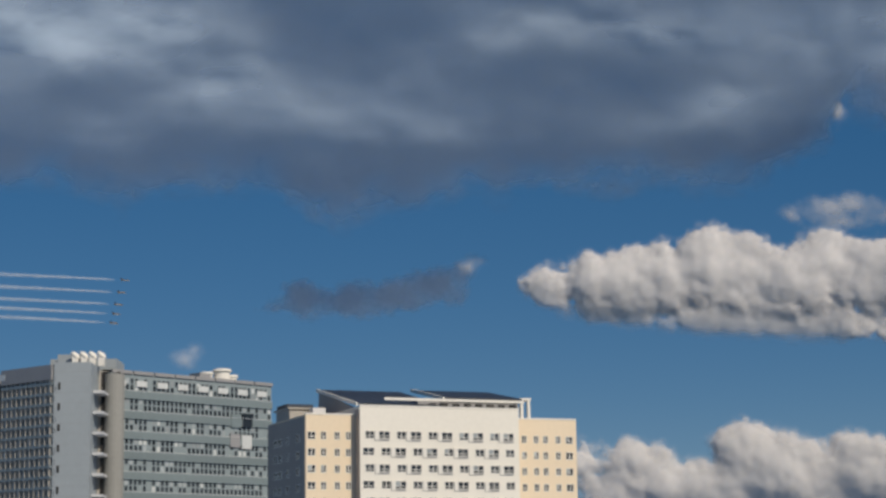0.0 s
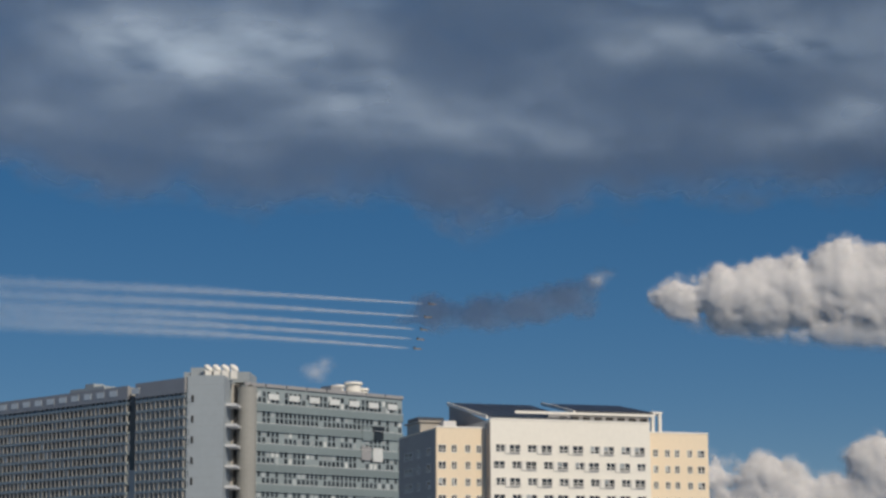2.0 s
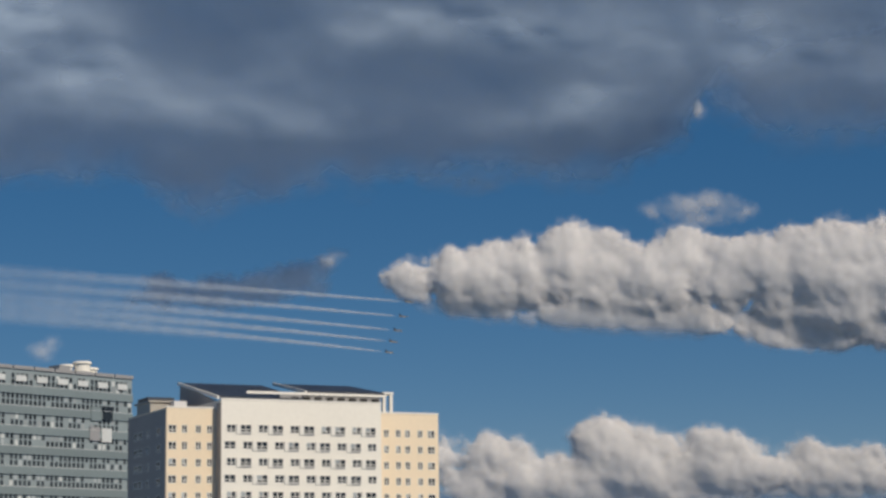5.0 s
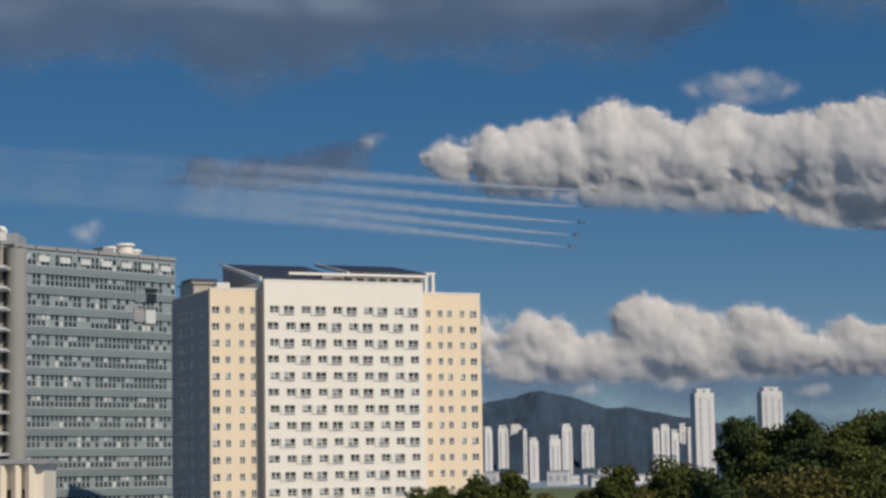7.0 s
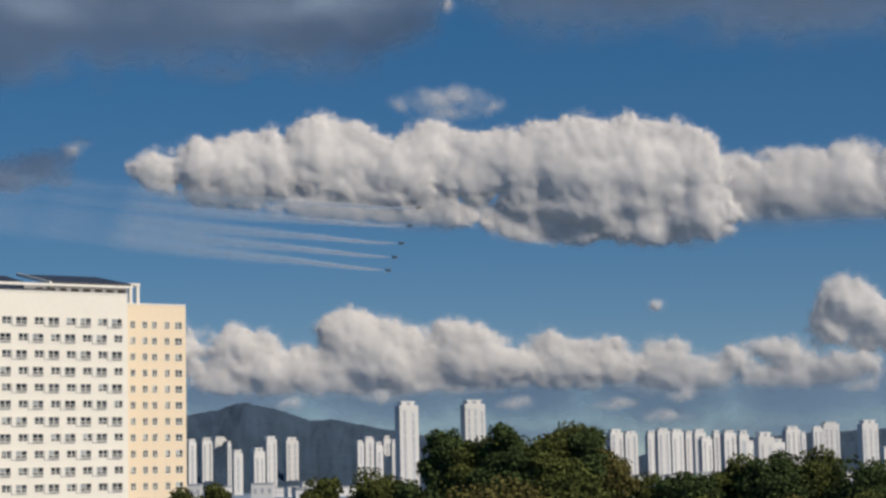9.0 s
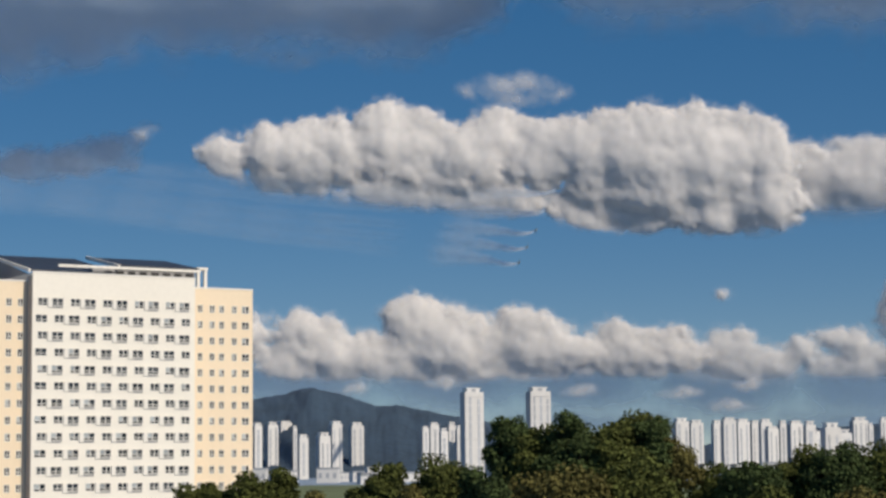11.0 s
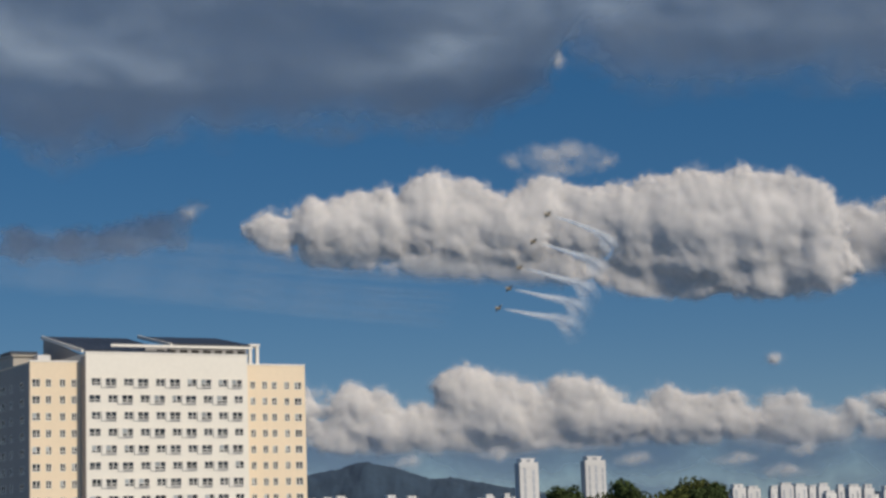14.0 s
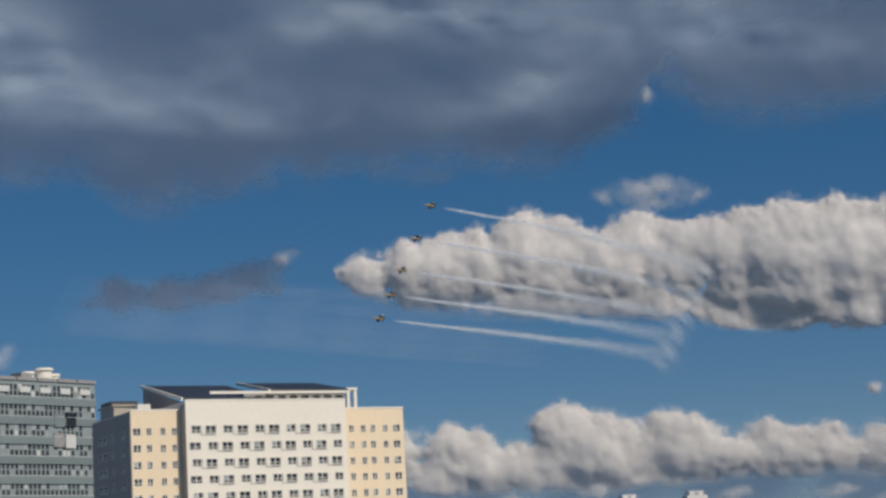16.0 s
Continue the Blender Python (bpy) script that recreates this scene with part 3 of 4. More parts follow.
# ---- cream apartment block ----
def cream_block():
    b = thing("apartment_building", pose(-24.4, 359.2, 0, 0, 0, 22), "cream and peach apartment block with a dark sloping roof", "building")
    top, high, long, deep, floor = 44.95, 46.4, 53.3, 22.0, 2.93
    c0, c1, proud = 9.9, 40.6, 2.4
    part("wing_wall", boxes((0.65, c0, 0.0, deep, 0, top)), PEACH, b, "peach rendered wing wall")
    part("wing_wall", boxes((c1, long, 0.0, deep, 0, top)), PEACH, b, "peach rendered wing wall")
    part("centre_wall", boxes((c0, c1, -proud, deep - 1, 0, high)), CREAM, b, "pale cream rendered centre bay")
    part("side_wall", boxes((0.53, 0.646, 0.05, deep, 0, top - 0.3)), SHADED_RENDER, b, "rendered end wall coloured dark brown for shade")
    part("return_wall", boxes((c0 - 0.10, c0 - 0.004, -proud + 0.1, -0.004, 0, high - 0.5)), SHADED_RENDER, b, "return beside the centre bay coloured dark for shade")
    for x0, x1, z, y in ((0.65, c0 - 0.12, top, 0), (c1 + 0.01, long, top, 0), (c0, c1, high, -proud)):
        part("parapet", boxes((x0 - 0.06, x1 + 0.06, y - 0.08, y + 0.35, z + 0.004, z + 0.28)), WHITE, b, "white parapet coping")
    # windows: frame with sash bars, and a recessed pane
    kinds = {}
    for w in (0.85, 1.3, 1.55, 2.0):
        h = 1.2
        bm = lattice_frame((-0.08, 0, w / 2 - 0.06, w / 2 + 0.06, w, w + 0.08), (-0.12, 0, 0.36, 0.46, h, h + 0.08), {(1, 1), (3, 1), (1, 3), (3, 3)}, -0.06, 0.03)
        kinds[w] = (mesh_of(bm), mesh_of(boxes((0, w, -0.025, -0.006, 0, h))))
    louvre = mesh_of(boxes((0, 1.9, -0.12, 0.02, -0.40, -0.16), (0, 1.9, -0.15, -0.121, -0.38, -0.34), (0, 1.9, -0.15, -0.121, -0.26, -0.22)))
    bay = mesh_of(boxes((0, 0.78, -0.22, 0.02, -0.35, 1.22), (-0.04, 0.82, -0.26, 0.02, 1.224, 1.3)))
    rng = random.Random(4)

    def window(w, x, y, z, dark=0.75):
        ob = link("window", kinds[w][0], WHITE, b, "white-framed casement window", pose(x, y, z))
        link("pane", kinds[w][1], GLASS, ob)
        if rng.random() > dark:
            link("blind", mesh_of(boxes((0.02, w / 2 - 0.06, -0.036, -0.028, 0.3, 1.19))), BLIND, ob, "pale drawn blind")

    for k in range(15):
        z = top - 4.25 - floor * k
        for x, w in ((1.05, 1.3), (3.5, 0.85), (6.05, 0.85), (8.15, 0.85)):
            window(w, x, 0, z)
        for x, w in ((1.65, 0.85), (4.05, 0.85), (5.95, 0.85), (8.5, 0.85), (10.55, 1.3)):
            window(w, c1 + x, 0, z)
        shift = 0.0 if k % 2 == 0 else -2.95
        for i in range(6):
            x = c0 + 1.05 + shift + 6.0 * i
            if x > c0 + 0.2 and x + 1.6 < c1:
                window(1.55, x, -proud, z + 0.1)
            if c0 < x + 2.4 and x + 4.7 < c1 and not x + 1.7 > c0:
                window(2.0, x + 2.5, -proud, z + 0.1, 0.6)
            if x + 4.7 < c1 and x + 1.7 > c0:
                link("bay_box", bay, WHITE, b, "white projecting service box", pose(x + 1.72, -proud, z + 0.1))
                window(2.0, x + 2.5, -proud, z + 0.1, 0.6)
                link("louvre", louvre, LOUVRE, b, "grey ventilation louvre", pose(x + 2.55, -proud, z + 0.1))
        # end wall: wide windows seen at a slant, shade put into their dark colours
        for y, w in ((3.0, 2.0), (9.5, 1.3), (13.5, 2.0), (16.2, 2.0)):
            ob = link("window", kinds[w][0], SLATE, b, "end-wall window coloured dark for shade", pose(0.52, y + w, z - 0.3, 0, 0, -90))
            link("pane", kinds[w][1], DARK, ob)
    # roof: two lean-to slopes with white fascias over a clerestory
    def slope(x0, x1, y0, y1, z0, z1, thick=0.35):
        bm = bmesh.new()
        p = [bm.verts.new(v) for v in ((x0, y0, z0), (x1, y0, z0), (x1, y1, z1), (x0, y1, z1), (x0, y0, z0 + thick), (x1, y0, z0 + thick), (x1, y1, z1 + thick), (x0, y1, z1 + thick))]
        for f in ((3, 2, 1, 0), (4, 5, 6, 7), (0, 1, 5, 4), (1, 2, 6, 5), (2, 3, 7, 6), (3, 0, 4, 7)):
            bm.faces.new([p[i] for i in f])
        return bm

    def gable(x0, x1, y0, y1, z0, z1):
        bm = bmesh.new()
        ring = ((y0, z0), (y1, z0), (y1, z1))
        p = [[bm.verts.new((x, y, z)) for y, z in ring] for x in (x0, x1)]
        bm.faces.new(p[0]), bm.faces.new(p[1][::-1])
        for i in range(3):
            bm.faces.new((p[0][i], p[1][i], p[1][(i + 1) % 3], p[0][(i + 1) % 3]))
        bmesh.ops.recalc_face_normals(bm, faces=bm.faces)
        return bm

    roof = part("roof", slope(c0 + 0.1, 26.4, -0.6, 21, 46.75, 51.3), SLATE, b, "dark grey sloping roof panels")
    part("fascia", slope(c0 - 0.25, c0 + 0.09, -1.0, 21.1, 46.6, 51.15, 0.6), WHITE, roof, "white sloping fascia board")
    # Grey infill that stands for the shaded gap below the slope.
    part("roof_end_wall", gable(c0 + 0.12, c0 + 0.5, 1.0, 20.8, 46.42, 51.2), LOUVRE, roof, "grey infill for the dark gap under the roof slope")
    for i in range(7):
        part("panel_seam", slope(c0 + 2.2 + 2.1 * i, c0 + 2.26 + 2.1 * i, -0.5, 20.9, 47.1, 51.65, 0.06), LOUVRE, roof)
    roof2 = part("roof", slope(26.9, 42.2, -0.4, 15.5, 48.3, 51.1), SLATE, b, "dark grey sloping roof panels")
    part("fascia", boxes((15.0, 42.2, -1.3, -0.9, 47.75, 48.2)), WHITE, roof2, "long white roof beam")
    part("fascia", slope(26.5, 26.85, -0.6, 15.7, 48.0, 51.1, 0.6), WHITE, roof2, "white fascia at the roof step")
    part("clerestory_wall", boxes((22.0, 41.8, 0.4, 11.5, 46.41, 48.0)), LOUVRE, b, "grey clerestory wall under the roof")
    for i in range(8):
        part("clerestory_window", boxes((24.2 + 2.25 * i, 25.6 + 2.25 * i, 0.32, 0.392, 46.75, 47.55)), DARK, b, "dark clerestory opening")
    for x, y in ((42.3, 0.4), (42.3, 4.5), (42.3, 9.0), (43.7, 0.4)):
        part("column", boxes((x, x + 0.55, y, y + 0.55, top, 48.5)), WHITE, b, "white roof-frame column")
    part("beam", boxes((42.1, 44.4, 0.3, 9.7, 48.5, 48.9)), WHITE, b, "white roof-frame beam")
    part("stair_head", boxes((1.2, 7.4, 11, 19, top, 46.9), (0.8, 7.8, 10.6, 19.4, 46.9, 47.2)), SHADE_WALL, b, "grey stair head on the roof")
    part("plant_box", boxes((4.8, 7.2, 8.4, 10.4, top, 47.0)), STEEL, b, "pale steel plant box")
    part("stair_roof", boxes((1.0, 6.0, 12, 18, 47.21, 47.9)), SLATE, b, "dark stair-head roof")


cream_block()


# ---- grey office block with two wings ----
def office_block():
    b = thing("office_building", pose(1.15, 0, 0), "tall grey-green office block with two wings", "building")
    top, floor = 59.4, 4.1
    rng = random.Random(8)
    glass, blind, pale = (mesh_of(boxes((0, 0.72, -0.03, 0.0, 0, 1.05))) for _ in range(3))
    # lit wing
    f = pose(-67.5, 411.2, 0, 0, 0, 46)
    wing = part("wing_wall", boxes((0, 43, 0.35, 18, 0, top - 0.6)), BAND, b, "grey wall behind the window bands", f)
    rest = []
    bands = mesh_of(boxes((0, 43, 0.0, 0.348, 0, 1.45)))
    for k in range(14):
        z = top - 2.6 - floor * k
        link("spandrel", bands, SPANDREL, wing, "", pose(0, 0, z - 3.1))
        for r in range(2):
            for i in range(37):
                x = 0.35 + 1.155 * i
                v = rng.random()
                if v > 0.93 or (i % 9 == 8 and v > 0.3):
                    continue
                kind = 0 if v < 0.70 + 0.10 * r else (1 if v < 0.87 else 2)
                zz = z - 1.3 + 1.28 * (1 - r) + 0.02
                if k < 4:
                    link("pane", (glass, blind, pale)[kind], (GLASS, BLIND, PALE)[kind], wing, "", pose(x, 0.34, zz))
                else:
                    rest.append((x, x + 0.72, 0.31, 0.346, zz, zz + 1.05, kind))
        part("ledge", boxes((0, 43, -0.12, -0.002, z - 1.42, z - 1.36)), STEEL, wing)
    tagged(link("panes", many_boxes(rest), (GLASS, BLIND, PALE), wing, "rows of small office windows"), kind="stuff")
    for i in range(8):
        part("top_panel", boxes((0.8 + 5.4 * i, 3.5 + 5.4 * i, -0.06, 0.33, top - 3.2, top - 2.0)), PALE, wing, "white panel of the top storey")
        part("parapet_screen", boxes((0.2 + 5.4 * i, 5.3 + 5.4 * i, 0.0, 0.5, top - 0.7, top)), LOUVRE, wing, "grey parapet screen")
    for x, z, m, lab in ((31.5, 49.2, SPANDREL, "grey-green glazed box"), (34.6, 49.4, GLASS, "dark glazed box"), (31.2, 45.0, LOUVRE, "grey glazed box"), (34.4, 44.8, PALE, "pale glazed box")):
        part("box_window", boxes((x, x + 2.7, -0.08, 0.3, z, z + 2.9)), m, wing, lab)
    # shaft and the open recess with landings
    part("shaft", boxes((-77.5, -70.2, 402.4, 416, 0, top + 0.4)), SHAFT, b, "pale grey clad stair shaft")
    for k in range(13):
        part("shaft_window", boxes((-76.7, -76.2, 402.33, 402.396, top - 5.0 - floor * k, top - 3.6 - floor * k)), DARK, b, "narrow shaft window")
        part("landing", boxes((-70.18, -68.1, 405.0, 412, top - 5.5 - floor * k, top - 5.0 - floor * k)), STEEL, b, "open stair landing")
    for k in range(27):
        part("cladding_joint", boxes((-77.45, -70.25, 402.385, 402.398, top - 1.5 - 2.05 * k, top - 1.46 - 2.05 * k)), LOUVRE, b)
    # Recess back coloured near black: the shade inside is painted.
    part("recess_wall", boxes((-70.2, -66.0, 412.1, 416, 0, top - 0.5)), DARK, b, "back of the stair recess painted dark for shade")
    bm = bmesh.new()
    bmesh.ops.create_cone(bm, cap_ends=True, segments=20, radius1=2.0, radius2=2.0, depth=top - 1, matrix=pose(-67.1, 412.6, (top - 1) / 2))
    part("curved_wall", bm, TAN, b, "tan curved wall beside the recess")
    # shaded wing
    g = Matrix.Translation((-77.5, 402.3, 0)) @ Matrix.Rotation(radians(-40), 4, "Z") @ Matrix.Translation((-92, 0, 0))
    dim = part("shaded_wing", boxes((0, 73.2, 0.3, 18, 0, top - 0.5), (75.6, 91.6, 0.3, 18, 0, top - 0.3)), SHADE_WALL, b, "grey-brown wing wall in shade", g)
    # Slot back coloured near black to give the shade of its depth.
    part("slot", boxes((73.21, 75.59, 3.0, 18, top - 17.5, top - 3)), DARK, dim, "back of a vertical slot painted dark for shade")
    part("slot_wall", boxes((73.21, 75.59, 0.32, 18, 0, top - 17.504)), SHADE_WALL, dim, "grey-brown wall below the slot")
    mull = mesh_of(boxes((0, 0.28, -0.14, 0.298, 6, top - 3.0)))
    sill = mesh_of(boxes((0, 73.0, -0.16, 0.297, 0, 0.5)))
    sill2 = mesh_of(boxes((0, 15.8, -0.16, 0.297, 0, 0.5)))
    for i in range(49):
        link("mullion", mull, SHADE_WALL, dim, "", pose(0.3 + 1.5 * i, 0, 0))
    for i in range(11):
        link("mullion", mull, SHADE_WALL, dim, "", pose(75.8 + 1.5 * i, 0, 0))
    rest = []
    for k in range(27):
        z = top - 4.0 - 2.05 * k
        link("sill_band", sill, BAND, dim, "", pose(0, 0, z))
        link("sill_band", sill2, BAND, dim, "", pose(75.7, 0, z))
        for i in range(60):
            x = 0.6 + 1.5 * i + (2.3 if i >= 49 else 0)
            v = rng.random()
            rest.append((x + 0.1, x + 0.85, 0.25, 0.296, z + 0.62, z + 1.85, 0 if v < 0.72 else (1 if v < 0.97 else 2)))
    tagged(link("panes", many_boxes(rest), (GLASS, BLIND, PALE), dim, "grid of shaded office windows"), kind="stuff")
    part("crown_band", boxes((0, 73.1, -0.3, 0.29, top - 3.0, top - 0.2), (75.65, 91.5, -0.3, 0.29, top - 3.0, top)), LOUVRE, dim, "grey parapet band")
    for i in range(17):
        x = 1.0 + 4.4 * i + (3 if i == 16 else 0)
        part("parapet_panel", boxes((x, x + 2.6, -0.36, -0.304, top - 2.1, top - 0.9)), PALE, dim, "pale parapet panel")
    # roof plant
    part("plant_room", boxes((-80.5, -67, 414, 424, top + 0.2, top + 2.4), (-78.5, -73, 411, 418, top + 0.4, top + 3.0)), SHAFT, b, "grey roof plant room")
    for i in range(4):
        bm = bmesh.new()
        bmesh.ops.create_uvsphere(bm, u_segments=14, v_segments=8, radius=0.95, matrix=Matrix.LocRotScale((-74.6 + 1.75 * i, 409.5, top + 2.6), Euler((0.3, 0.7, 0)), (1.15, 0.8, 0.6)))
        box(bm, -75.2 + 1.75 * i, -74.0 + 1.75 * i, 409, 410, top + 0.4, top + 2.4)
        part("roof_vent", bm, WHITE, b, "white domed roof vent")
    for x, y, r, h in ((35.5, 8, 1.9, 3.2), (38.8, 9, 1.5, 2.2), (32.0, 9, 1.4, 2.4)):
        bm = bmesh.new()
        bmesh.ops.create_cone(bm, cap_ends=True, segments=18, radius1=r, radius2=r * 0.9, depth=h, matrix=pose(x, y, top + h / 2 - 0.3))
        bmesh.ops.create_cone(bm, cap_ends=True, segments=18, radius1=r * 1.15, radius2=r, depth=0.5, matrix=pose(x, y, top + h - 0.3))
        part("cooling_tower", bm, WHITE, b, "white rooftop cooling tower", f)
    part("plant_screen", boxes((29.5, 41, 11, 15, top - 0.5, top + 1.4), (28.5, 31.5, 7, 10.5, top - 0.5, top + 1.9)), LOUVRE, b, "grey rooftop plant screen", f)
    part("plant_screen", boxes((46, 58, 5, 10, top - 0.5, top + 1.4), (50, 53, 6, 9, top + 1.4, top + 2.4)), SHAFT, b, "grey rooftop plant screen", g)


office_block()


def fin_house():
    b = thing("hall_building", pose(-34.6, 196, 0, 0, 0, 3), "low ivory hall with upright wall fins", "building")
    part("wall", boxes((-14, 5.8, 0.5, 14, 0, 13.2)), FIN, b, "ivory hall wall")
    part("roof_slab", boxes((-14.6, 6.3, -0.5, 14.5, 13.6, 14.05)), LOUVRE, b, "grey flat roof slab")
    part("wall_top", boxes((-14, 5.8, 0.2, 14, 13.2, 13.6)), FIN, b)
    fin = mesh_of(prism([(0, 0), (0.45, -0.75), (0.9, 0), (0.9, 0.498), (0, 0.498)], 0, 13.5))
    x = -13.6
    gap = (1.35, 1.2, 1.05, 0.9)
    i = 0
    while x < 4.9:
        link("fin", fin, FIN, b, "", pose(x, 0, 0))
        if x + 1.6 < 5.5:
            part("window", boxes((x + 0.95, x + 1.3, 0.42, 0.498, 4, 11.2)), DARK, b, "tall dark window between fins")
        x += 0.35 + gap[i % 4]
        i += 1


fin_house()


# ---- far apartment towers ----
def tower(az, wide, el, d, seed):
    rng = random.Random(seed)
    p = at(az, el, d)
    w = d * math.tan(radians(wide))
    h = p.z
    b = thing("apartment_tower", pose(p.x, p.y, 0, 0, 0, -az + rng.uniform(22, 38)), "distant white high-rise apartment tower", "tower", "distant apartment towers")
    w *= 1.02
    deep = w * rng.uniform(0.45, 0.6)
    crown = rng.uniform(2.5, 5)
    part("body", boxes((-w / 2, w / 2, 0, deep, 0, h - crown)), FAR_WHITE, b)
    # Thin grey sheet over the flank: the side's shade is in its colour.
    part("flank", boxes((-w / 2 - 0.3, -w / 2 - 0.02, 0.6, deep - 0.6, 0, h - crown - 1)), FAR_GREY, b, "flank wall coloured grey as the shaded side")
    cols = max(1, int(w / 7))
    for i in range(cols):
        x = -w / 2 + w * (i + 0.5) / cols + rng.uniform(-0.6, 0.6)
        wide_col = w / cols * rng.uniform(0.22, 0.4)
        part("window_column", boxes((x - wide_col / 2, x + wide_col / 2, -0.25, -0.02, 4, h - crown - rng.uniform(3, 9))), FAR_BLUE, b, "grey column of windows")
    slabs = mesh_of(boxes((-w / 2 - 0.1, w / 2 + 0.1, -0.4, -0.27, 0, 0.7)))
    for k in range(int((h - crown) / 8.4)):
        link("floor_band", slabs, FAR_WHITE, b, "", pose(0, 0, 6 + 8.4 * k))
    part("crown", boxes((-w * 0.36, w * 0.30, 0.5, deep - 0.5, h - crown, h - 1.2), (-w * 0.42, w * 0.36, 0.2, deep - 0.2, h - 1.2, h)), FAR_WHITE, b, "stepped tower top")
    # Raised slab in window grey: a notch's shade given by colour.
    part("crown_recess", boxes((-w * 0.12, w * 0.08, 0.3, 0.49, h - crown + 0.3, h - 1.4)), FAR_BLUE, b, "darker slab painted for a recess in the tower top")


WEST = [(3.94, 0.25, 1.28), (4.35, 0.30, 1.31), (4.72, 0.38, 1.33), (4.96, 0.11, 1.20), (5.20, 0.27, 0.95), (5.79, 0.35, 1.00), (6.13, 0.33, 1.31), (6.70, 0.37, 1.27), (8.60, 0.19, 1.15),
        (8.85, 0.27, 1.25), (9.12, 0.22, 1.10), (9.34, 0.22, 1.26), (9.57, 0.22, 1.16), (9.96, 0.57, 2.21), (11.81, 0.60, 2.21)]
EAST = [(15.74, 0.43, 1.30), (16.14, 0.38, 1.24), (16.71, 0.27, 1.23), (17.04, 0.37, 1.30), (17.42, 0.37, 1.26), (17.75, 0.27, 1.21), (18.04, 0.32, 1.25), (18.22, 0.35, 1.04), (18.50, 0.22, 1.20), (18.86, 0.38, 1.19),
        (19.24, 0.29, 1.18), (19.38, 0.41, 0.90), (19.84, 0.48, 1.12), (20.13, 0.46, 0.93), (20.59, 0.45, 1.26), (20.86, 0.13, 1.10), (21.26, 0.29, 1.25), (21.62, 0.45, 1.36), (22.66, 0.48, 1.38), (23.10, 0.22, 0.65)]
for i, (a, w, e) in enumerate(WEST + EAST):
    tower(a, w, e, (2050 if e > 2 else 2350 + 170 * (i % 3) + (250 if e > 1.19 else -200)), i)


def low_house(az, d, w, h, seed):
    rng = random.Random(seed)
    p = at(az, 0, d)
    b = thing("low_house", pose(p.x, p.y, 0, 0, 0, rng.uniform(-20, 30)), "small distant pale house", "house", "low distant houses")
    part("wall", boxes((-w / 2, w / 2, 0, w * 0.7, 0, h)), FAR_WHITE, b)
    part("roof", boxes((-w / 2 - 0.4, w / 2 + 0.4, -0.4, w * 0.7 + 0.4, h + 0.004, h + 1.0)), FAR_GREY, b)
    for k in range(3):
        part("window", boxes((-w / 2 + w * (k + 0.35) / 3, -w / 2 + w * (k + 0.75) / 3, -0.2, -0.01, h * 0.35, h * 0.7)), FAR_BLUE, b)


for i in range(34):
    low_house(3.6 + 5.2 * random.Random(900 + i).random() if i < 20 else 16 + 7.2 * random.Random(900 + i).random(), 1500 + 560 * random.Random(300 + i).random(), 9 + 14 * random.Random(500 + i).random(), 5 + 9 * random.Random(700 + i).random(), i)


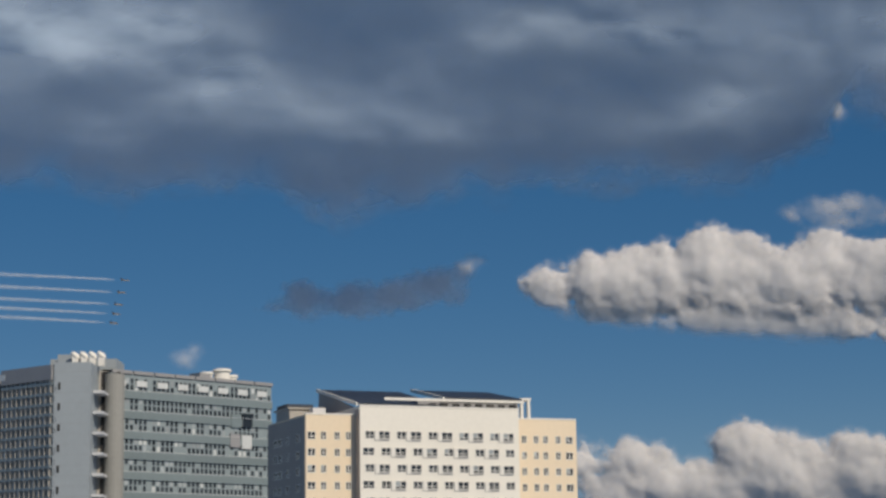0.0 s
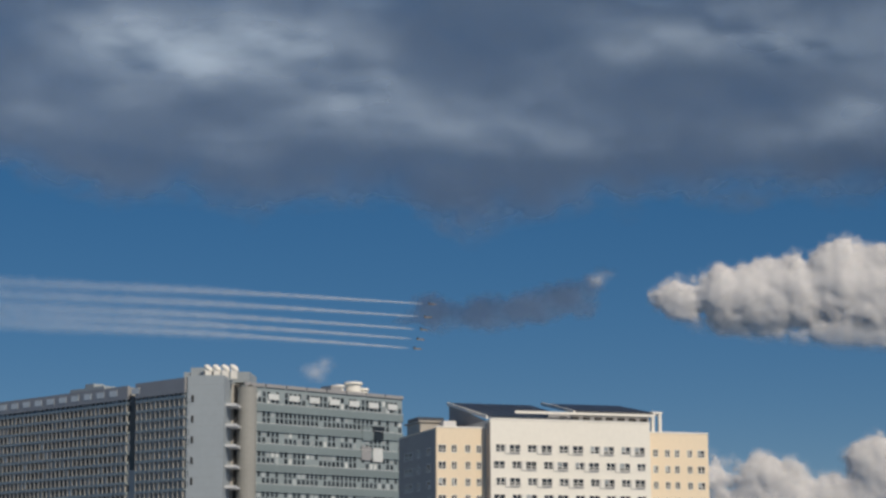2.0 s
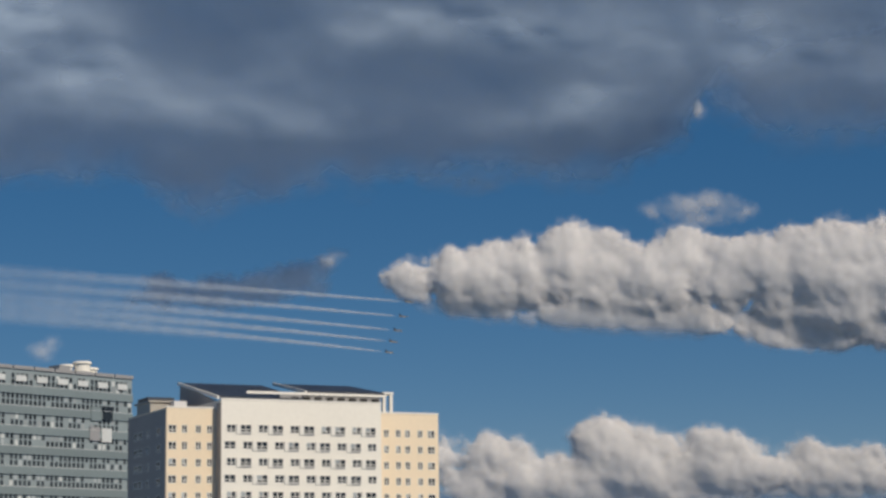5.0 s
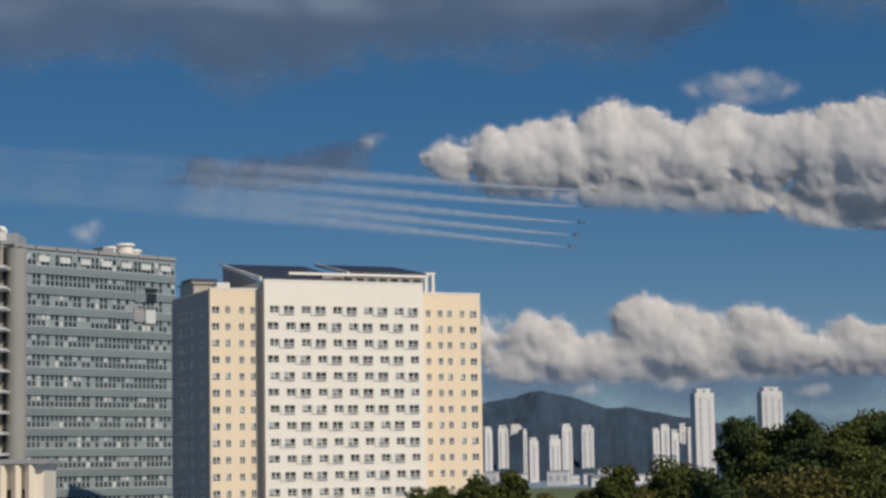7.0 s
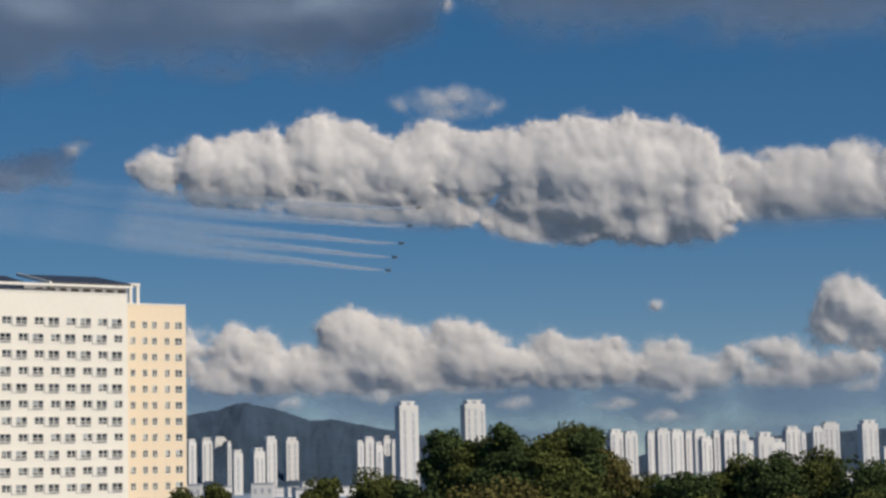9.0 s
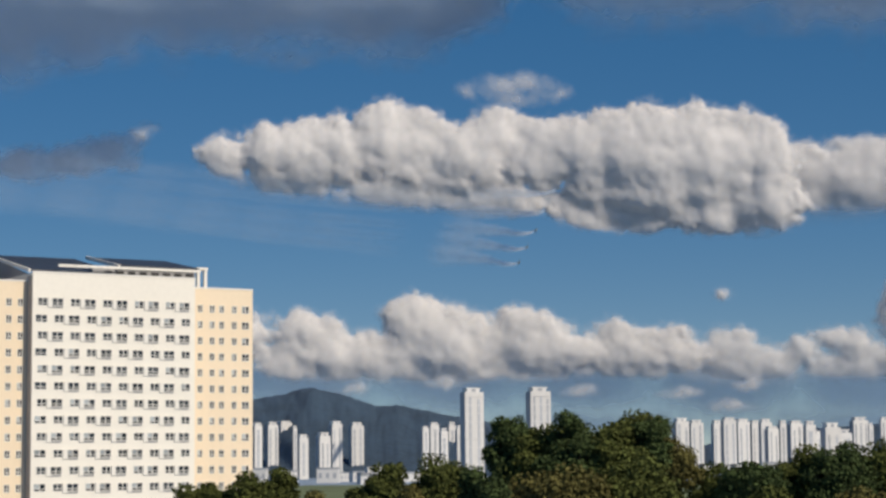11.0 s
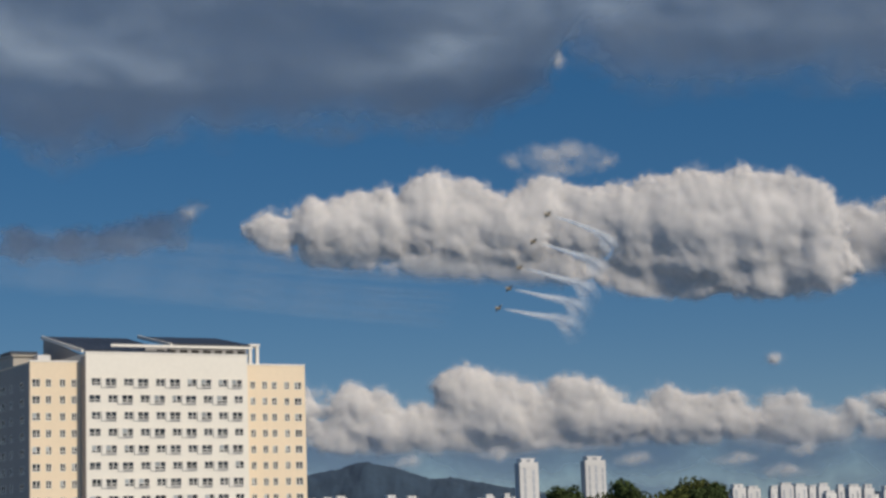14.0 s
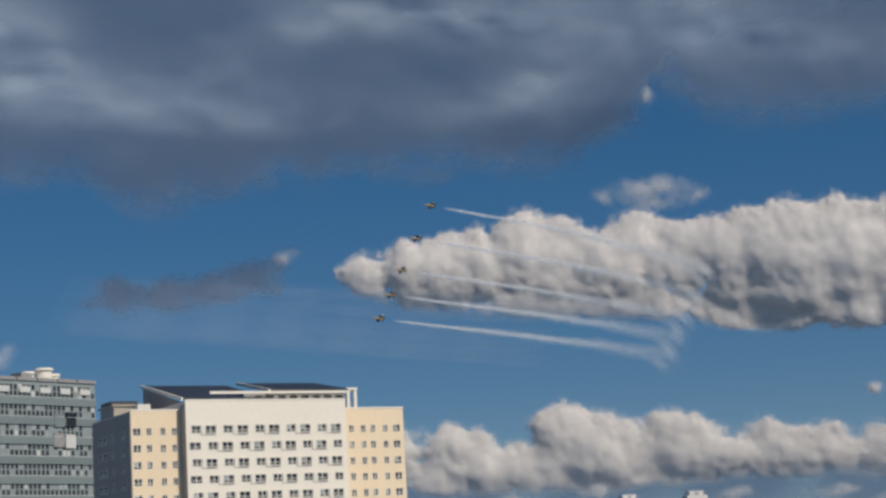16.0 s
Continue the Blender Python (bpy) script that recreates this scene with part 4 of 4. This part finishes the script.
# ---- trees ----
def tree(az, d, el, wide, leaves, seed, label="broad leafy tree in dark green leaf"):
    rng = np.random.RandomState(seed)
    top = at(az, el, d)
    h, r = top.z, d * math.tan(radians(wide / 2))
    b = thing("tree", pose(top.x, top.y, 0), label, "tree", "trees before the city")
    low = max(2.0, min(h - 1.9 * r, h * 0.35))
    bm = bmesh.new()
    bmesh.ops.create_cone(bm, cap_ends=True, segments=9, radius1=0.36, radius2=0.16, depth=h * 0.7, matrix=pose(0, 0, h * 0.35))
    for k in range(9):
        a, up = k * 2.4, low + (h * 0.72 - low) * rng.rand()
        tip = Vector((math.cos(a) * r * 0.75, math.sin(a) * r * 0.75, up + r * 0.6))
        root = Vector((0, 0, up))
        way = (tip - root)
        m = Matrix.Translation((root + tip) / 2) @ way.to_track_quat("Z", "Y").to_matrix().to_4x4()
        bmesh.ops.create_cone(bm, cap_ends=True, segments=6, radius1=0.12, radius2=0.03, depth=way.length, matrix=m)
    part("trunk", bm, BARK, b, "brown trunk with spreading limbs")
    # crown: twigs of small leaves round uneven bunches
    mid, half = (h + low) / 2, (h - low) / 2
    bunches = int(46 + 5 * r)
    n = 290
    cen = rng.normal(size=(bunches, 3))
    cen /= np.linalg.norm(cen, axis=1)[:, None]
    cen *= (0.45 + 0.50 * rng.rand(bunches, 1))
    cen[:, 2] = np.abs(cen[:, 2]) * np.where(rng.rand(bunches) < 0.72, 1, -1)
    cen = cen * (r, r, half) * (0.86 + 0.1 * rng.rand(bunches, 1))
    size = r * (0.16 + 0.16 * rng.rand(bunches)) + 0.25
    q = rng.normal(size=(bunches, n, 3))
    q /= np.linalg.norm(q, axis=2)[:, :, None]
    pos = cen[:, None] + q * size[:, None, None] * (0.5 + 0.6 * rng.rand(bunches, n, 1) ** 0.7) * (1.15, 1.15, 0.85)
    nor = q + 0.7 * rng.normal(size=q.shape) + (0, 0, 0.4)
    pos, nor = pos.reshape(-1, 3) + (0, 0, mid), nor.reshape(-1, 3)
    pos[:, 2] = np.minimum(pos[:, 2], h + 0.25 * rng.rand(len(pos)))
    nor /= np.linalg.norm(nor, axis=1)[:, None]
    side = np.cross(nor, rng.normal(size=nor.shape))
    side /= np.linalg.norm(side, axis=1)[:, None]
    up = np.cross(nor, side)
    s = (0.08 + 0.09 * rng.rand(len(pos), 1))
    quad = np.stack([pos - side * s * 0.7, pos - up * s + nor * s * 0.25, pos + side * s * 0.7, pos + up * s * 1.2 - nor * s * 0.2], 1).reshape(-1, 3)
    faces = np.arange(len(quad)).reshape(-1, 4)
    me = bpy.data.meshes.new("crown")
    me.from_pydata(quad.tolist(), [], faces.tolist())
    link("crown", me, leaves, b, "uneven crown of small leaves")


for i, (a, d, e, w, lf) in enumerate([
        (2.35, 150, -0.12, 1.4, LEAF), (3.55, 150, 0.05, 1.3, LEAF), (4.45, 152, 0.18, 1.5, LEAF), (1.2, 140, -1.0, 1.2, LEAF_WARM), (-1.25, 145, -0.95, 1.1, LEAF_WARM), (5.55, 148, -0.62, 1.3, LEAF_WARM),
        (6.75, 150, -0.2, 1.1, LEAF), (7.45, 150, 0.28, 1.3, LEAF), (8.2, 146, -0.35, 1.0, LEAF_WARM), (9.05, 150, 0.75, 1.9, LEAF), (10.2, 140, 0.3, 1.6, LEAF_DARK), (11.0, 150, 1.75, 1.5, LEAF_DARK),
        (12.1, 150, 1.45, 2.4, LEAF), (13.3, 154, 1.6, 2.6, LEAF), (14.3, 152, 1.75, 2.4, LEAF), (15.2, 150, 1.35, 2.0, LEAF_WARM), (12.65, 147, 1.6, 2.0, LEAF_DARK), (11.55, 149, 1.4, 1.7, LEAF), (13.75, 147, 1.72, 1.8, LEAF), (14.85, 149, 1.62, 1.4, LEAF_DARK)]):
    tree(a, d, e, w, lf, 100 + i)
for i, (a, d, e, w, lf) in enumerate([
        (12.3, 118, 0.15, 3.0, LEAF_WARM), (14.6, 120, 0.3, 3.2, LEAF), (16.6, 150, 0.15, 1.8, LEAF), (17.7, 146, 0.42, 2.0, LEAF_DARK), (18.9, 150, 0.66, 2.0, LEAF), (20.0, 148, 0.74, 2.0, LEAF_DARK),
        (21.2, 150, 0.92, 2.0, LEAF), (22.4, 148, 0.5, 2.0, LEAF_DARK), (23.5, 150, 0.58, 2.0, LEAF), (24.6, 150, 0.5, 2.0, LEAF_DARK), (18.2, 120, -0.6, 2.4, LEAF), (20.6, 120, -0.55, 2.6, LEAF_WARM), (22.8, 120, -0.6, 2.4, LEAF)]):
    tree(a, d, e, w, lf, 200 + i, "broad tree with yellowing green leaves" if lf is LEAF_WARM else "broad leafy tree in dark green leaf")


# ---- display jets ----
def loft(rings, segments=14):
    """A body through cross-sections (y, half width, half height, z)."""
    bm = bmesh.new()
    loops = [[bm.verts.new((w * math.cos(k * 2 * math.pi / segments), y, z + h * math.sin(k * 2 * math.pi / segments))) for k in range(segments)] for y, w, h, z in rings]
    for a, b in zip(loops, loops[1:]):
        for k in range(segments):
            bm.faces.new((a[k], a[(k + 1) % segments], b[(k + 1) % segments], b[k])).smooth = True
    bm.faces.new(loops[0][::-1]), bm.faces.new(loops[-1])
    bmesh.ops.recalc_face_normals(bm, faces=bm.faces)
    return bm


def blade(outline, thick, upright=False):
    """A thin tapering surface on an outline (out, along)."""
    bm = bmesh.new()
    sides = []
    for s in (-1, 1):
        sides.append([bm.verts.new((s * thick / 2, y, x) if upright else (x, y, s * thick / 2)) for x, y in outline])
    bm.faces.new(sides[0][::-1]), bm.faces.new(sides[1])
    n = len(outline)
    for i in range(n):
        bm.faces.new((sides[0][i], sides[0][(i + 1) % n], sides[1][(i + 1) % n], sides[1][i]))
    bmesh.ops.recalc_face_normals(bm, faces=bm.faces)
    return bm


def display_jet():
    """A light two-seat jet, 13 m long; it flies towards its own +y."""
    j = thing("jet_plane", Matrix(), "black, white and yellow display jet trailing smoke", "aircraft", "display jets in formation")
    part("fuselage", loft([(6.9, 0.04, 0.04, -0.1), (5.6, 0.38, 0.40, -0.05), (4.0, 0.58, 0.66, 0.05), (2.0, 0.85, 0.80, 0.1), (0, 1.15, 0.85, 0.05), (-2.5, 1.10, 0.85, 0.05), (-4.8, 0.72, 0.75, 0.05), (-5.6, 0.55, 0.58, 0.05)]), JET_GOLD, j, "yellow and white fuselage")
    part("spine", loft([(2.0, 0.1, 0.05, 0.95), (0.5, 0.45, 0.32, 0.78), (-3, 0.42, 0.30, 0.72), (-5.2, 0.2, 0.12, 0.62)]), JET_BLACK, j, "black spine")
    part("canopy", loft([(4.6, 0.08, 0.05, 0.5), (3.8, 0.36, 0.42, 0.62), (2.6, 0.42, 0.55, 0.75), (1.2, 0.36, 0.4, 0.85), (0.5, 0.1, 0.1, 0.9)]), CANOPY, j, "smoked two-seat canopy")
    part("nozzle", loft([(-5.55, 0.54, 0.54, 0.05), (-6.2, 0.42, 0.42, 0.05)]), METAL, j, "burnt metal nozzle")
    for s in (-1, 1):
        part("intake", loft([(2.1, 0.28, 0.42, 0), (1.0, 0.34, 0.46, 0), (-1.5, 0.2, 0.4, 0)]), JET_WHITE, j, "white air intake", pose(s * 0.95, 0, -0.15))
        part("wing", blade([(s * 0.8, 2.0), (s * 4.7, -1.4), (s * 4.75, -2.6), (s * 0.8, -3.1)], 0.16), JET_BLACK, j, "black swept wing")
        part("wing_tip", blade([(s * 3.6, -0.6), (s * 4.74, -1.42), (s * 4.78, -2.62), (s * 3.6, -2.8)], 0.2), JET_WHITE, j, "white wing tip")
        part("tailplane", blade([(s * 0.6, -4.2), (s * 2.55, -5.5), (s * 2.6, -6.3), (s * 0.6, -6.2)], 0.12), JET_BLACK, j, "black tailplane")
    part("fin", blade([(0.7, -2.6), (3.3, -4.9), (3.3, -6.1), (0.7, -5.7)], 0.14, True), JET_BLACK, j, "black tail fin")
    return j


jets = [display_jet()]
for _ in range(4):
    jets.append(copy_thing(jets[0], Matrix()))


def puff(name, long, r0, r1, thin, seed, parent):
    """One rigid stretch of smoke, lying along -y behind its origin; nested shells soften its rim."""
    rng = np.random.RandomState(seed)
    verts, faces, cover = [], [], []
    seg, rings = 10, 9
    for shell, weight in ((1.0, 0.36), (0.7, 0.55), (0.4, 0.8)):
        start = len(verts)
        for i in range(rings):
            f = i / (rings - 1)
            r = (r0 + (r1 - r0) * f) * shell * (0.82 + 0.36 * rng.rand())
            ox, oz = (r1 * 0.22 * (rng.rand() - 0.5) for _ in range(2))
            for k in range(seg):
                a = 2 * math.pi * k / seg
                rr = r * (0.85 + 0.3 * rng.rand())
                verts.append((ox + rr * math.cos(a), -long * f, oz + rr * math.sin(a)))
                cover.append(thin * weight * min(1.0, 3.2 * f + 0.05, 3.2 * (1 - f)))
        for i in range(rings - 1):
            for k in range(seg):
                faces.append([start + v for v in (i * seg + k, i * seg + (k + 1) % seg, (i + 1) * seg + (k + 1) % seg, (i + 1) * seg + k)])
    me = bpy.data.meshes.new(name)
    me.from_pydata(verts, [], faces)
    me.attributes.new("cover", "FLOAT", "POINT").data.foreach_set("value", np.array(cover, np.float32))
    me.polygons.foreach_set("use_smooth", np.ones(len(me.polygons), bool))
    return link(name, me, SMOKE, parent)


PUFFS = 19
trails = []
for k in range(5):
    trail = thing("smoke_trail", Matrix(), "white smoke trail spreading behind a jet", "smoke trail", "smoke trails")
    trails.append([puff("smoke_puff", 56, 1.4 + 12.5 * (i / PUFFS) ** 1.2, 1.4 + 12.5 * ((i + 1) / PUFFS) ** 1.2, 0.46 * math.exp(-3.0 * i / PUFFS) + 0.014, 40 * k + i, trail) for i in range(PUFFS)])

# old smoke that hangs where the jets first passed
HAZE = 7
old_smoke = [[puff("old_smoke", 190, 9.0 + 1.0 * i, 9.0 + 1.0 * (i + 1), 0.042 - 0.003 * i, 600 + 10 * k + i, trails[k][0].parent) for i in range(HAZE)] for k in range(5)]

# the lead jet's way: seconds, degrees right, degrees up, metres off
LEAD = [(-8, -29.5, 9.6, 3120), (-4, -19.4, 9.2, 3040), (0, -8.85, 8.94, 2960), (1.5, -5.12, 8.74, 2925), (3.5, -0.32, 8.40, 2880), (6.5, 6.09, 7.86, 2790), (7.5, 8.02, 7.73, 2740), (8.5, 9.68, 7.62, 2680), (9.5, 10.98, 7.62, 2590),
        (10.6, 12.15, 7.66, 2440), (11.25, 12.50, 7.86, 2340), (11.8, 12.44, 8.11, 2260), (12.5, 12.36, 8.18, 2160), (13.0, 12.09, 8.43, 2090), (13.5, 11.56, 8.68, 2025), (14.0, 10.73, 9.0, 1965), (14.5, 9.67, 9.32, 1905), (15.0, 8.43, 9.69, 1850), (16.0, 4.84, 10.58, 1750), (16.5, 2.7, 11.1, 1700)]
# the last jet against the lead: seconds, degrees right, degrees up
LAST = [(-8, -0.2, -1.1), (0, -0.28, -1.19), (3.5, -0.51, -1.31), (7.5, -0.71, -1.61), (9.5, -0.96, -1.80), (11.8, -1.25, -2.19), (12.5, -1.32, -2.21), (13.5, -1.51, -2.44), (14.5, -1.44, -2.72), (16.0, -1.62, -3.09), (16.5, -1.66, -3.2)]
PLACE = (0.0, 0.29, 0.57, 0.79, 1.0)


def glide(table, t):
    """A smooth curve through the rows of table."""
    a = np.array(table)
    x = a[:, 0]
    i = int(np.clip(np.searchsorted(x, t) - 1, 0, len(x) - 2))
    slope = np.gradient(a[:, 1:], x, axis=0)
    h = x[i + 1] - x[i]
    s = (t - x[i]) / h
    if s < 0 or s > 1:
        return a[i, 1:] + (t - x[i]) * (a[i + 1, 1:] - a[i, 1:]) / h
    return (2 * s**3 - 3 * s**2 + 1) * a[i, 1:] + (s**3 - 2 * s**2 + s) * h * slope[i] + (3 * s**2 - 2 * s**3) * a[i + 1, 1:] + (s**3 - s**2) * h * slope[i + 1]


def jet_place(k, t):
    az, el, d = glide(LEAD, t)
    da, de = glide(LAST, t)
    return at(az + PLACE[k] * da, el + PLACE[k] * de, d - 45 * PLACE[k])


def heading(k, t):
    """Turned so that +y flies along the path."""
    way = jet_place(k, t + 0.15) - jet_place(k, t - 0.15)
    return way.to_track_quat("Y", "Z").to_matrix().to_4x4()


def bank(t):
    return float(np.interp(t, [0, 7, 9.5, 11.0, 12.5, 13.5, 16], [8, 12, 45, 70, 60, 45, 38]))


def trail_seconds(t):
    return float(np.interp(t, [0, 8.3, 9.7, 11.8, 12.5, 13.0, 14.0, 16], [5.2, 4.8, 3.2, 1.5, 1.35, 1.75, 2.6, 4.5]))


def motions():
    times = [0.25 * i for i in range(65)]
    # the wind carries the clouds slowly across the view
    for cloud in drifting:
        rest = cloud.matrix_basis.copy()
        wind = math.hypot(rest[0][3], rest[1][3]) * radians(0.012)
        walk(cloud, [(t, Matrix.Translation((-wind * (t - 7), 0, 0)) @ rest) for t in (0.0, 8.0, 16.0)])
    for k in range(5):
        walk(jets[k], [(t, Matrix.Translation(jet_place(k, t)) @ heading(k, t) @ pose(0, 0, 0, 0, bank(t), 0)) for t in times])
        for i, one in enumerate(trails[k]):
            rows = []
            for t in times:
                back = 0.10 + trail_seconds(t) * (i / PUFFS)
                rows.append((t, Matrix.Translation(jet_place(k, t - back)) @ heading(k, t - back)))
            walk(one, rows)
        for i, one in enumerate(old_smoke[k]):
            walk(one, [(t, Matrix.Translation(jet_place(k, min(t, 9.9) - 2.0 - 0.85 * i)) @ heading(k, min(t, 9.9) - 2.0 - 0.85 * i)) for t in times])


motions()
